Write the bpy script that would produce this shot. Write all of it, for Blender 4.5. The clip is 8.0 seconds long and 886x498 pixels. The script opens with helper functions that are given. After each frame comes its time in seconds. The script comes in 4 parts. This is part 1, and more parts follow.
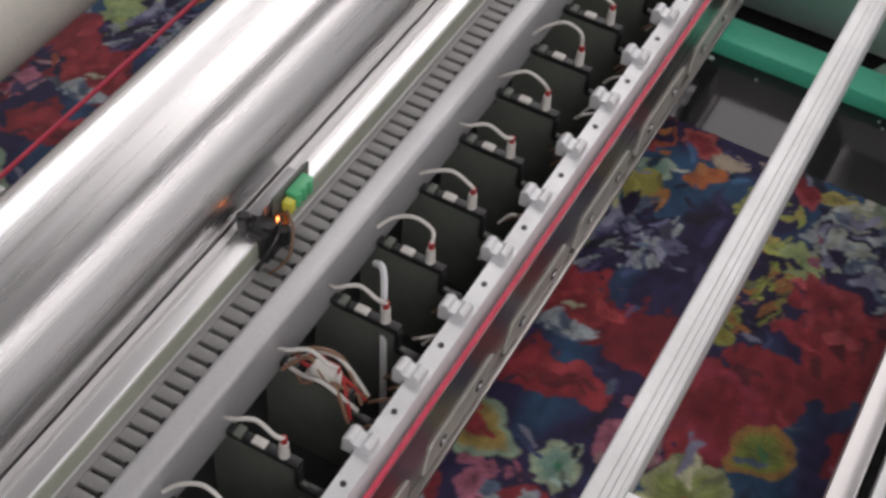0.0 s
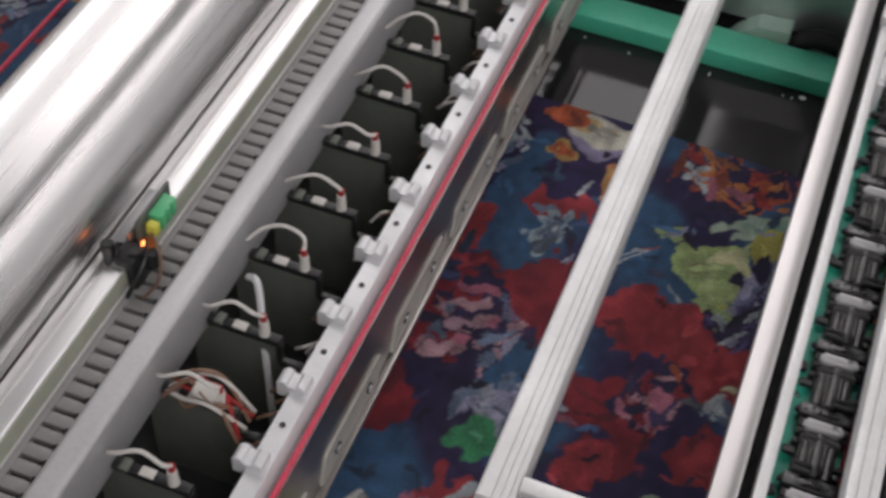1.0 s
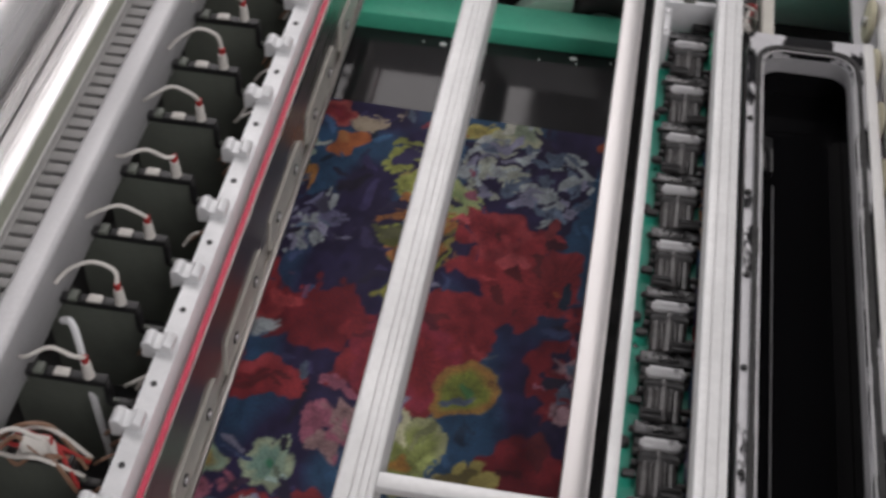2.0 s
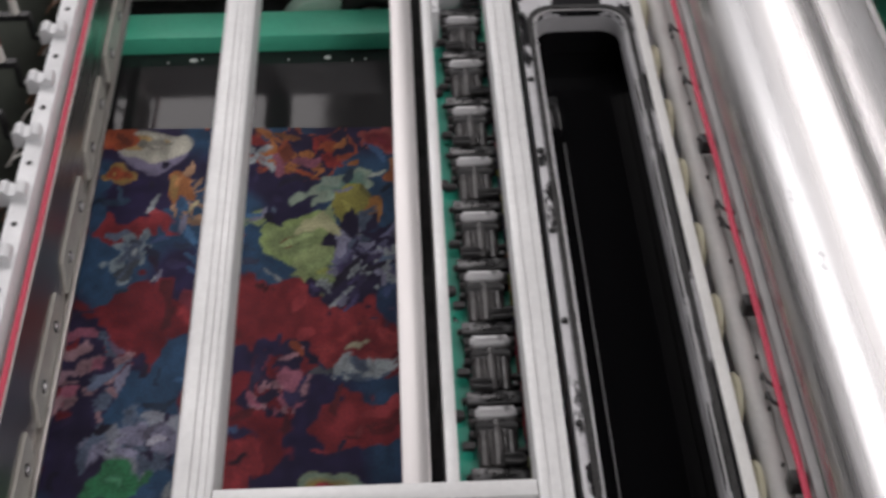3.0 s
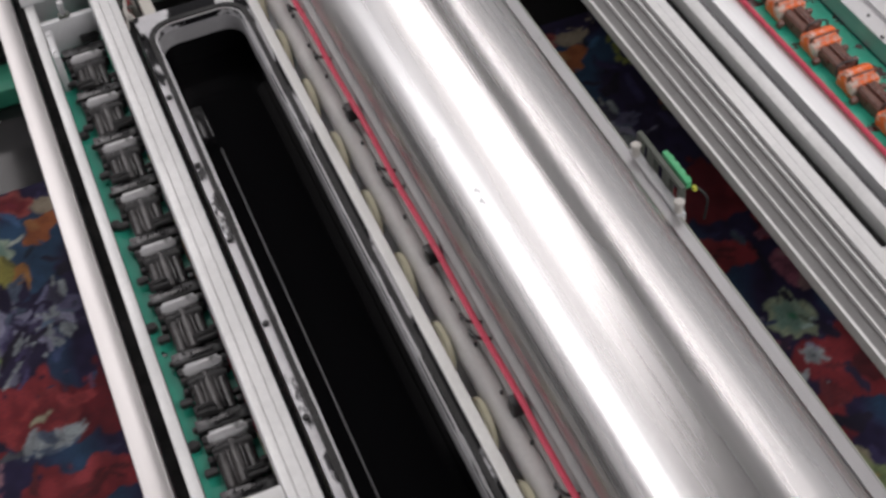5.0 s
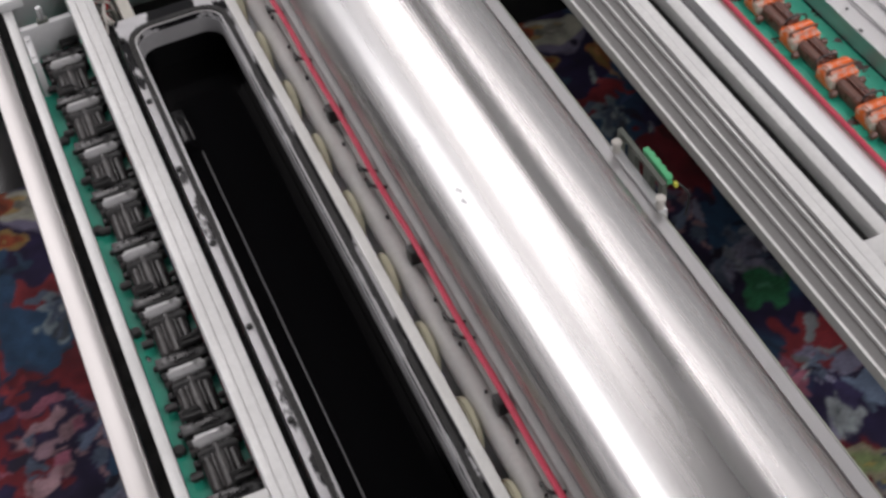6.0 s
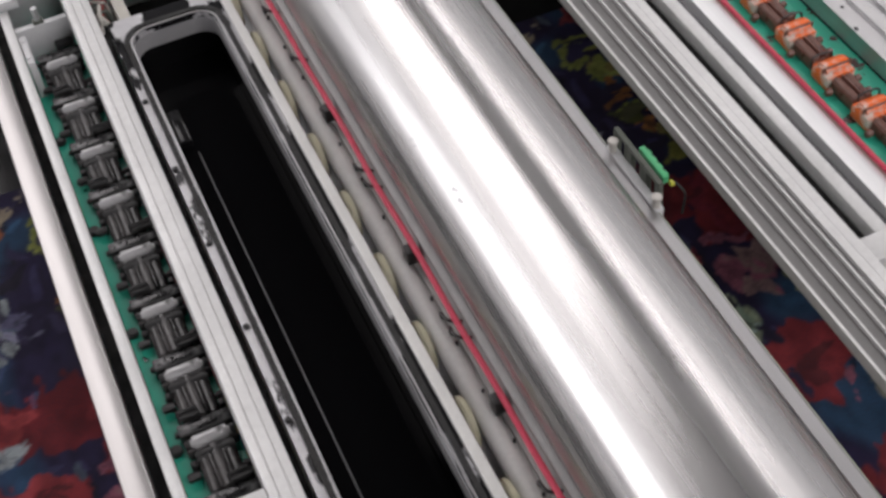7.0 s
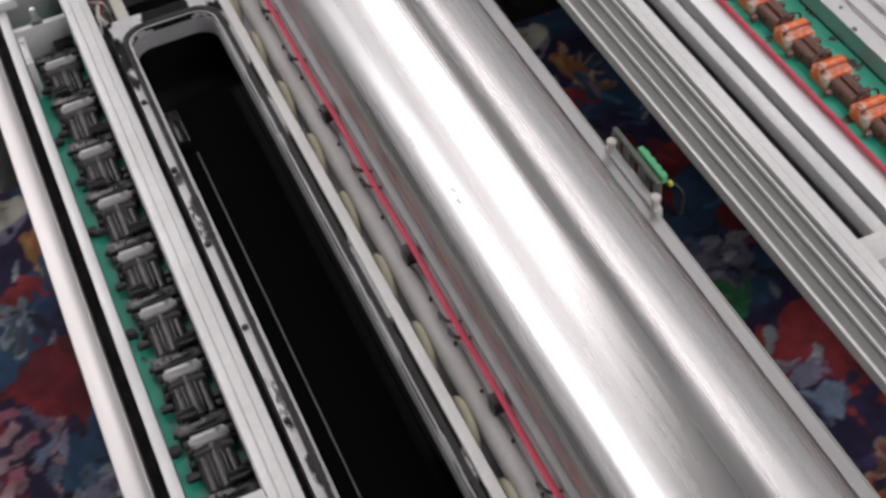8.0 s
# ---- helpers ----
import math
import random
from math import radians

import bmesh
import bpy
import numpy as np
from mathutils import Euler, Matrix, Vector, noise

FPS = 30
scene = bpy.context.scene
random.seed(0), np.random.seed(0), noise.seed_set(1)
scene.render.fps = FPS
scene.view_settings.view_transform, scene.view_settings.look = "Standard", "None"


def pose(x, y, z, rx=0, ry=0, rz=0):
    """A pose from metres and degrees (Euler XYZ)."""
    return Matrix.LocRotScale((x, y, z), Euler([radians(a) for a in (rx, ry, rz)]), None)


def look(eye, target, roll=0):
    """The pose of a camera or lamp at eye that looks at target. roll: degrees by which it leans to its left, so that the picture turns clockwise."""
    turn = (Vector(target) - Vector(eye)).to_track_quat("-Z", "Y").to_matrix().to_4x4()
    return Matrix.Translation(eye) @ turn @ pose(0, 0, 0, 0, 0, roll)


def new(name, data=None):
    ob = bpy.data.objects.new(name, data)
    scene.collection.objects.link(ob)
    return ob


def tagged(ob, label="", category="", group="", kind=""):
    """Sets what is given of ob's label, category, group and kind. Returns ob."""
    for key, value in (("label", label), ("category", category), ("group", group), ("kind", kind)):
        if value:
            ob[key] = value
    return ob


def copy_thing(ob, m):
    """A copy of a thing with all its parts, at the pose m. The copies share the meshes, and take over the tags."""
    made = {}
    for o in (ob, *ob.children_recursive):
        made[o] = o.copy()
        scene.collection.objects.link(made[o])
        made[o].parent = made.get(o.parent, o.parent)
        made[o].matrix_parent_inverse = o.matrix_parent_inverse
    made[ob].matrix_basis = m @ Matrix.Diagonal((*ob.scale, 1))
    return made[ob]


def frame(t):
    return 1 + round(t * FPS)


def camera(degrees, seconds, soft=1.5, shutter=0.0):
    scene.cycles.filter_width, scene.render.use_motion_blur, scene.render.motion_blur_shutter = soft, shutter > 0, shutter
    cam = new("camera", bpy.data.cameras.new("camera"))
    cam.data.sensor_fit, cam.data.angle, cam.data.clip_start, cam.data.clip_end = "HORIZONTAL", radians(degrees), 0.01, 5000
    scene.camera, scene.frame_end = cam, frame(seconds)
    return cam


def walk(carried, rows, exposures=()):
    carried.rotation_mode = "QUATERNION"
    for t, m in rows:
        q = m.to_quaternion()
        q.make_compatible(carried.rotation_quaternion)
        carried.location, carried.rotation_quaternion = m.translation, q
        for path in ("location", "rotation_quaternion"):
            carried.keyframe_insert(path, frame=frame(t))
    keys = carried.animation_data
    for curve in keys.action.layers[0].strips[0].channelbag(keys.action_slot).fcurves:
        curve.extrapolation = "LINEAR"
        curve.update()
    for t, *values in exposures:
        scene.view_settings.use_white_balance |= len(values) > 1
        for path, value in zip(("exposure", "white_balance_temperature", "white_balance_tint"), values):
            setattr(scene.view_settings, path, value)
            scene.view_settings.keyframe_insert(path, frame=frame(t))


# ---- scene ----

cam = camera(35.58, 8.0, soft=3.0, shutter=0.4)
walk(cam, [
    (0.0, look((0.0055, 0.0404, 1.9327), (-0.4026, 0.9462, 0.8089), 5.89)),
    (0.5, look((0.0134, 0.0557, 1.9358), (-0.3646, 0.9676, 0.8064), 5.2)),
    (1.0, look((0.0247, 0.0608, 1.926), (-0.2879, 1.007, 0.8048), 3.89)),
    (1.5, look((0.0311, 0.0614, 1.9177), (-0.1981, 1.0404, 0.8046), 2.86)),
    (3.0, look((0.0518, 0.0568, 1.8526), (0.0985, 1.1059, 0.7816), 0.12)),
    (3.5, look((0.0612, 0.0558, 1.8608), (0.2161, 1.0864, 0.782), -1.56)),
    (4.0, look((0.0801, 0.0547, 1.8762), (0.3189, 1.0507, 0.7803), -4.15)),
    (4.5, look((0.0931, 0.0544, 1.8856), (0.3674, 1.0274, 0.7774), -5.54)),
    (5.0, look((0.102, 0.0522, 1.8892), (0.4092, 1.0078, 0.7746), -6.4)),
    (6.5, look((0.106, 0.052, 1.8908), (0.4262, 0.9993, 0.7728), -6.77)),
    (7.0, look((0.106, 0.052, 1.891), (0.428, 0.9979, 0.7727), -6.8)),
    (7.5, look((0.106, 0.052, 1.891), (0.4294, 0.9978, 0.7725), -6.75)),
    (8.0, look((0.106, 0.052, 1.891), (0.4295, 0.9979, 0.7725), -6.75)),
])

# ---------------------------------------------------------------- light
world = bpy.data.worlds.new("hall_air")
world.use_nodes = True
world.node_tree.nodes["Background"].inputs[0].default_value = (0.75, 0.8, 0.9, 1)
world.node_tree.nodes["Background"].inputs[1].default_value = 0.05
scene.world = world
scene.view_settings.exposure = 1.27


def ceiling_lamp(x, y, z, sx, sy, watts, color=(1.0, 0.94, 0.95)):
    data = bpy.data.lights.new("hall_lamp", "AREA")
    data.shape, data.size, data.size_y, data.energy, data.color = "RECTANGLE", sx, sy, watts, color
    ob = new("hall_lamp", data)
    ob.matrix_world = pose(x, y, z)
    return ob


ceiling_lamp(-3.45, 4.7, 4.35, 2.9, 3.9, 17)
ceiling_lamp(-1.15, 4.7, 4.35, 1.7, 3.9, 22)
ceiling_lamp(0.075, 3.75, 4.35, 0.75, 2.0, 6)
ceiling_lamp(2.6, 4.2, 4.35, 0.26, 4.6, 9)
ceiling_lamp(3.88, 4.2, 4.35, 2.1, 4.6, 17)
ceiling_lamp(2.4, -1.9, 4.35, 3.4, 2.6, 60)
# unseen fill light on the west wall, added to brighten the cylinder's left side
west_fill = ceiling_lamp(-4.98, 3.0, 2.6, 2.4, 7.0, 60, (1.0, 0.965, 0.99))
west_fill.matrix_world = pose(-4.98, 3.0, 2.6, 0, -90, 0)

# ---------------------------------------------------------------- materials


class Mat:
    """A small builder of node materials."""

    def __init__(self, name):
        self.m = bpy.data.materials.new(name)
        self.m.use_nodes = True
        self.t = self.m.node_tree
        self.b = self.t.nodes["Principled BSDF"]
        self.co = self.t.nodes.new("ShaderNodeTexCoord")

    def link(self, a, b):
        self.t.links.new(a, b)

    def noise(self, scale, stretch=(1, 1, 1), detail=4.0, rough=0.55, source="Object"):
        mp = self.t.nodes.new("ShaderNodeMapping")
        mp.inputs["Scale"].default_value = stretch
        self.link(self.co.outputs[source], mp.inputs[0])
        n = self.t.nodes.new("ShaderNodeTexNoise")
        n.inputs["Scale"].default_value, n.inputs["Detail"].default_value = scale, detail
        n.inputs["Roughness"].default_value = rough
        self.link(mp.outputs[0], n.inputs["Vector"])
        return n.outputs[0]

    def ramp(self, fac, stops):
        r = self.t.nodes.new("ShaderNodeValToRGB")
        el = r.color_ramp.elements
        while len(el) < len(stops):
            el.new(0.5)
        for e, (p, c) in zip(el, stops):
            e.position, e.color = p, (*c, 1) if len(c) == 3 else c
        self.link(fac, r.inputs[0])
        return r.outputs[0]

    def mix(self, fac, a, b):
        n = self.t.nodes.new("ShaderNodeMix")
        n.data_type = "RGBA"
        for sock, v in ((n.inputs[0], fac), (n.inputs[6], a), (n.inputs[7], b)):
            if isinstance(v, (int, float)):
                sock.default_value = v
            elif isinstance(v, tuple):
                sock.default_value = (*v, 1)
            else:
                self.link(v, sock)
        return n.outputs[2]

    def bump(self, height, strength=0.2, dist=0.001):
        n = self.t.nodes.new("ShaderNodeBump")
        n.inputs["Strength"].default_value, n.inputs["Distance"].default_value = strength, dist
        self.link(height, n.inputs["Height"])
        self.link(n.outputs[0], self.b.inputs["Normal"])

    def put(self, color=None, rough=None, metal=None):
        for key, v in (("Base Color", color), ("Roughness", rough), ("Metallic", metal)):
            if v is None:
                continue
            if isinstance(v, (int, float)):
                self.b.inputs[key].default_value = v
            elif isinstance(v, tuple):
                self.b.inputs[key].default_value = (*v, 1)
            else:
                self.link(v, self.b.inputs[key])
        return self


def grey(v):
    return (v, v, v)


def metal_mat(name, col, rough, streak=(1, 0.02, 1), contrast=0.12, spread=0.12, scale=220, stain=0.0, long_marks=0.0):
    """Drawn or brushed metal whose grain runs along y."""
    m = Mat(name)
    fine = m.noise(scale, streak, 3)
    broad = m.noise(9, (1, 0.25, 1), 4)
    lo, hi = tuple(c * (1 - contrast) for c in col), tuple(min(1, c * (1 + contrast)) for c in col)
    c = m.mix(broad, m.ramp(fine, [(0.3, lo), (0.7, hi)]), m.ramp(broad, [(0.3, lo), (0.75, hi)]))
    if stain:
        spots = m.ramp(m.noise(26, (1, 0.6, 1), 6, 0.7), [(0.62, grey(0)), (0.72, grey(1))])
        c = m.mix(spots, c, tuple(x * (1 - stain) for x in col))
    m.put(c, m.ramp(m.mix(0.5, fine, broad), [(0.3, grey(max(0.03, rough - spread))), (0.7, grey(rough + spread))]), 1.0)
    if long_marks:
        m.bump(m.mix(0.6, fine, m.noise(34, (1, 0.035, 1), 3)), long_marks, 0.0008)
    else:
        m.bump(fine, 0.06, 0.0004)
    return m.m


def paint_mat(name, col, rough=0.45, dirt=0.25, scale=14, metal=0.0, bump=0.08, stretch=(1, 1, 1)):
    m = Mat(name)
    a, b = m.noise(scale, stretch, 6, 0.65), m.noise(scale * 18, (1, 1, 1), 3)
    dark = tuple(c * (1 - dirt) for c in col)
    c = m.mix(m.ramp(a, [(0.35, grey(0)), (0.7, grey(1))]), col, dark)
    c = m.mix(m.ramp(b, [(0.4, grey(0)), (0.8, grey(0.35))]), c, tuple(x * 0.7 for x in col))
    m.put(c, m.ramp(a, [(0.3, grey(rough * 0.8)), (0.7, grey(min(1, rough * 1.25)))]), metal)
    m.bump(b, bump, 0.0005)
    return m.m


def stained_mat(name, col, ink, lo, hi, rough=0.45, scale=40, metal=0.0, stretch=(1, 1, 1)):
    """A base with wet ink splashed over it in patches."""
    m = Mat(name)
    a, b = m.noise(scale, stretch, 5, 0.62), m.noise(scale * 6, (1, 1, 1), 3)
    mask = m.ramp(a, [(lo, grey(0)), (hi, grey(1))])
    base = m.mix(b, tuple(c * 0.75 for c in col), col)
    m.put(m.mix(mask, base, ink), m.ramp(mask, [(0, grey(rough)), (1, grey(0.16))]), metal)
    m.bump(mask, 0.25, 0.0008)
    return m.m


STEEL = metal_mat("polished_steel", (0.65, 0.642, 0.638), 0.28, contrast=0.10, spread=0.06, scale=160, long_marks=0.35)
ALU = metal_mat("drawn_aluminium", (0.88, 0.885, 0.89), 0.48, contrast=0.08, spread=0.08)
ALU_DULL = metal_mat("dull_aluminium", (0.50, 0.50, 0.505), 0.42, contrast=0.1, spread=0.1, stain=0.35)
ALU_ANOD = metal_mat("anodised_aluminium", (0.17, 0.17, 0.175), 0.4, contrast=0.12)
ALU_CAST = paint_mat("cast_aluminium", (0.70, 0.71, 0.72), 0.38, 0.15, 30, 0.25)
PIPE = paint_mat("pale_grey_pipe", (0.72, 0.72, 0.70), 0.5, 0.15, 14)
LIPGREY = paint_mat("lip_grey", (0.46, 0.455, 0.45), 0.55, 0.15, 30)
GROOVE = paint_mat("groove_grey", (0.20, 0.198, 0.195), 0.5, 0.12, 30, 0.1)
SLOTGREY = paint_mat("slot_strip_grey", (0.36, 0.355, 0.35), 0.45, 0.15, 30, 0.2)
WALLTOP = paint_mat("bare_trough_wall", (0.46, 0.46, 0.47), 0.35, 0.25, 18, 0.3)
ALU_SATIN = metal_mat("satin_rail_aluminium", (0.52, 0.505, 0.50), 0.36, contrast=0.1, spread=0.08)
ALU_LIP = metal_mat("bright_rail_aluminium", (0.92, 0.915, 0.91), 0.34, contrast=0.06, spread=0.06)
GALV = metal_mat("grey_steel", (0.70, 0.70, 0.71), 0.46, contrast=0.1, spread=0.1)
TUBE = paint_mat("worn_tube_steel", (0.54, 0.54, 0.55), 0.38, 0.16, 14, 0.45, 0.08, (1, 0.2, 1))
WHITE = paint_mat("white_profile", (0.74, 0.745, 0.74), 0.4, 0.12, 10, 0.25)
CREAM = paint_mat("cream_coating", (0.62, 0.60, 0.54), 0.5, 0.12, 12)
COVERPLATE = paint_mat("pale_cover_plate", (0.56, 0.55, 0.50), 0.4, 0.2, 20, 0.3)
LIPFACE = paint_mat("olive_grey_primer", (0.42, 0.44, 0.36), 0.5, 0.2, 20)
GREEN = paint_mat("sea_green_paint", (0.10, 0.62, 0.40), 0.4, 0.15, 8)
PALE = paint_mat("pale_green_cover", (0.52, 0.74, 0.62), 0.45, 0.12, 8)
BLACK = paint_mat("black_plastic", (0.016, 0.016, 0.017), 0.4, 0.3, 60)
# near black that puts the shade of open gaps into the colour
GAPSHADE = paint_mat("gap_shade_black", (0.006, 0.006, 0.006), 0.8, 0.3, 60)
RUBBER = paint_mat("black_rubber", (0.02, 0.02, 0.02), 0.65, 0.3, 60)
BOARD = paint_mat("slate_board", (0.115, 0.128, 0.108), 0.5, 0.22, 25)
ROPE = paint_mat("red_rope", (0.66, 0.055, 0.11), 0.45, 0.2, 200, 0.0, 0.4)
CABLE = paint_mat("white_cable", (0.62, 0.60, 0.56), 0.45, 0.15, 80)
REDTAPE = paint_mat("red_sleeve", (0.38, 0.03, 0.03), 0.5, 0.2, 80)
BROWNWIRE = paint_mat("brown_wire", (0.24, 0.14, 0.09), 0.55, 0.3, 80)
TERMINAL = paint_mat("green_terminal", (0.10, 0.48, 0.22), 0.35, 0.15, 60)
YELLOWBIT = paint_mat("yellow_insulation", (0.62, 0.60, 0.08), 0.4, 0.1, 60)
COPPER = paint_mat("orange_copper", (0.62, 0.20, 0.06), 0.35, 0.2, 60, 0.5)
DISC = paint_mat("ivory_nylon", (0.60, 0.58, 0.42), 0.5, 0.15, 25)
DARKBASE = paint_mat("dark_tray", (0.035, 0.036, 0.036), 0.55, 0.3, 20)
PLATE = metal_mat("side_plate_steel", (0.46, 0.44, 0.42), 0.3, contrast=0.12, spread=0.1, stain=0.3)
BLOCK_INK = stained_mat("grey_valve_black_ink", (0.17, 0.17, 0.175), (0.012, 0.012, 0.013), 0.46, 0.62, 0.24, 45)
COLLAR_INK = stained_mat("pale_collar_black_ink", (0.60, 0.60, 0.61), (0.014, 0.014, 0.015), 0.55, 0.66, 0.20, 45, 0.3)
BODY_INK = stained_mat("dark_valve_body", (0.105, 0.10, 0.10), (0.011, 0.011, 0.012), 0.42, 0.62, 0.26, 40, 0.0, (1, 0.5, 1))
TEAL_INK = stained_mat("teal_with_ink", (0.035, 0.46, 0.32), (0.010, 0.012, 0.012), 0.64, 0.67, 0.4, 46)
FLANGE = stained_mat("flange_with_ink", (0.64, 0.64, 0.66), (0.014, 0.014, 0.016), 0.505, 0.545, 0.35, 26, 0.3, (1, 0.35, 1))
WALLINK = stained_mat("trough_wall", (0.42, 0.42, 0.44), (0.006, 0.006, 0.007), 0.30, 0.36, 0.3, 16, 0.3, (1, 0.5, 2))
BLOCK_OR = stained_mat("white_block_orange_ink", (0.72, 0.63, 0.56), (0.80, 0.14, 0.02), 0.40, 0.52, 0.30, 40)
BODY_OR = stained_mat("brown_valve_body", (0.17, 0.075, 0.055), (0.09, 0.02, 0.014), 0.5, 0.62, 0.4, 60)
TEAL_OR = stained_mat("teal_with_brown_ink", (0.04, 0.50, 0.34), (0.05, 0.014, 0.011), 0.60, 0.63, 0.4, 46)

m = Mat("black_ink")
m.put((0.003, 0.003, 0.0035), 0.05, 0.0)
m.b.inputs["Specular IOR Level"].default_value = 0.03
m.bump(m.noise(14, (1, 0.3, 1), 3), 0.05, 0.002)
INK = m.m

m = Mat("belt_rubber")
n1, n2 = m.noise(8, (1, 1, 1), 5), m.noise(160, (1, 1, 1), 3)
m.put(m.mix(n1, (0.012, 0.012, 0.013), (0.026, 0.025, 0.026)), m.ramp(n1, [(0.3, grey(0.05)), (0.7, grey(0.10))]), 0.0)
m.b.inputs["Specular IOR Level"].default_value = 0.36
m.bump(n2, 0.03, 0.0004)
BELT = m.m

m = Mat("printed_cloth")
vc = m.t.nodes.new("ShaderNodeVertexColor")
vc.layer_name = "print"
weave = m.noise(420, (1, 1, 1), 2)
soft = m.noise(18, (1, 1, 1), 4)
c1 = m.mix(m.ramp(weave, [(0.35, grey(0)), (0.75, grey(0.45))]), vc.outputs[0], (0.03, 0.02, 0.04))
m.put(c1, m.ramp(soft, [(0.3, grey(0.7)), (0.7, grey(0.85))]), 0.0)
m.b.inputs["Specular IOR Level"].default_value = 0.2
m.bump(weave, 0.25, 0.0006)
CLOTH = m.m

m = Mat("led_red")
m.put((0.6, 0.1, 0.02), 0.3, 0.0)
m.b.inputs["Emission Color"].default_value = (1.0, 0.25, 0.06, 1)
m.b.inputs["Emission Strength"].default_value = 2.0
LED = m.m
CONCRETE = paint_mat("grey_concrete", (0.30, 0.30, 0.29), 0.7, 0.25, 3)
HALLWALL = paint_mat("hall_wall_paint", (0.72, 0.73, 0.74), 0.7, 0.1, 2)
HALLCEIL = paint_mat("hall_ceiling_paint", (0.32, 0.32, 0.32), 0.8, 0.15, 2)

# ---------------------------------------------------------------- building helpers


def mesh_of(name, bm, mat, smooth=True):
    me = bpy.data.meshes.new(name)
    bmesh.ops.recalc_face_normals(bm, faces=bm.faces)
    bm.to_mesh(me)
    bm.free()
    me.materials.append(mat)
    if smooth:
        me.polygons.foreach_set("use_smooth", [True] * len(me.polygons))
        me.set_sharp_from_angle(angle=radians(32))
    return me


def thing(name, bm, mat, label, category, group="", kind=""):
    return tagged(new(name, mesh_of(name, bm, mat)), label, category, group, kind)


def group_thing(name, label, category, at=(0, 0, 0), group="", kind=""):
    ob = new(name)
    ob.empty_display_size = 0.02
    ob.location = at
    return tagged(ob, label, category, group, kind)


def part(name, bm, mat, parent, label=""):
    ob = new(name, mesh_of(name, bm, mat))
    ob.parent = parent
    return tagged(ob, label)


def bm_box(x0, x1, y0, y1, z0, z1, bevel=0.0, into=None):
    bm = into or bmesh.new()
    r = bmesh.ops.create_cube(bm, size=1.0)
    vs = r["verts"]
    for v in vs:
        v.co = ((x0 + x1) / 2 + v.co.x * (x1 - x0), (y0 + y1) / 2 + v.co.y * (y1 - y0), (z0 + z1) / 2 + v.co.z * (z1 - z0))
    if bevel:
        es = list({e for v in vs for e in v.link_edges})
        bmesh.ops.bevel(bm, geom=es, offset=bevel, segments=2, affect="EDGES", profile=0.5)
    return bm


def bm_cyl(r, h, at, axis="z", seg=16, into=None, bevel=0.0, r2=None):
    """A round bar or cone centred at a place along an axis."""
    bm = into or bmesh.new()
    turn = {"z": Matrix(), "x": Matrix.Rotation(radians(90), 4, "Y"), "y": Matrix.Rotation(radians(90), 4, "X")}[axis]
    res = bmesh.ops.create_cone(bm, cap_ends=True, segments=seg, radius1=r, radius2=r if r2 is None else r2, depth=h,
                                matrix=Matrix.Translation(at) @ turn)
    if bevel:
        es = [e for e in {e for v in res["verts"] for e in v.link_edges} if any(len(f.verts) > 4 for f in e.link_faces)]
        bmesh.ops.bevel(bm, geom=es, offset=bevel, segments=2, affect="EDGES")
    return bm


def bm_extrude(outline, y0, y1, into=None, steps=1):
    """A closed outline of (x, z) drawn out along y."""
    bm = into or bmesh.new()
    rings = []
    for k in range(steps + 1):
        y = y0 + (y1 - y0) * k / steps
        rings.append([bm.verts.new((x, y, z)) for x, z in outline])
    n = len(outline)
    for a, b in zip(rings, rings[1:]):
        for i in range(n):
            bm.faces.new((a[i], a[(i + 1) % n], b[(i + 1) % n], b[i]))
    bm.faces.new(rings[0])
    bm.faces.new(rings[-1][::-1])
    return bm


def bm_tube(points, r, seg=8, into=None):
    """A round cord through places, smoothed between them."""
    bm = into or bmesh.new()
    p = [Vector(q) for q in points]
    path = []
    for i in range(len(p) - 1):
        a, b, c, d = p[max(i - 1, 0)], p[i], p[i + 1], p[min(i + 2, len(p) - 1)]
        for k in range(6 if len(p) > 2 else 1):
            s = k / 6
            path.append(0.5 * (2 * b + (c - a) * s + (2 * a - 5 * b + 4 * c - d) * s * s + (3 * b - a - 3 * c + d) * s ** 3))
    path.append(p[-1])
    rings = []
    for i, q in enumerate(path):
        t = (path[min(i + 1, len(path) - 1)] - path[max(i - 1, 0)]).normalized()
        side = t.cross(Vector((0.31, 0.17, 0.93))).normalized()
        up = t.cross(side)
        rings.append([bm.verts.new(q + r * (math.cos(a) * side + math.sin(a) * up)) for a in (2 * math.pi * k / seg for k in range(seg))])
    for a, b in zip(rings, rings[1:]):
        for i in range(seg):
            bm.faces.new((a[i], a[(i + 1) % seg], b[(i + 1) % seg], b[i]))
    bm.faces.new(rings[0])
    bm.faces.new(rings[-1][::-1])
    return bm


def rounded(x0, x1, z0, z1, r, n=4):
    """A rounded rectangle as an outline of (x, z)."""
    pts = []
    for cx, cz, a0 in ((x1 - r, z1 - r, 0), (x0 + r, z1 - r, 90), (x0 + r, z0 + r, 180), (x1 - r, z0 + r, 270)):
        for k in range(n + 1):
            a = radians(a0 + 90 * k / n)
            pts.append((cx + r * math.cos(a), cz + r * math.sin(a)))
    return pts


def ribbed(x0, x1, z0, z1, ribs, depth, rib_w):
    """A bar's outline with narrow ribs standing on its top."""
    pts = [(x0, z0), (x0, z1)]
    for c in ribs:
        if c - rib_w / 2 > x0 + 1e-5:
            pts += [(c - rib_w / 2, z1), (c - rib_w / 2, z1 + depth)]
        else:
            pts += [(x0, z1 + depth)]
        pts += [(c + rib_w / 2, z1 + depth), (c + rib_w / 2, z1)]
    pts += [(x1, z1), (x1, z0)]
    return pts


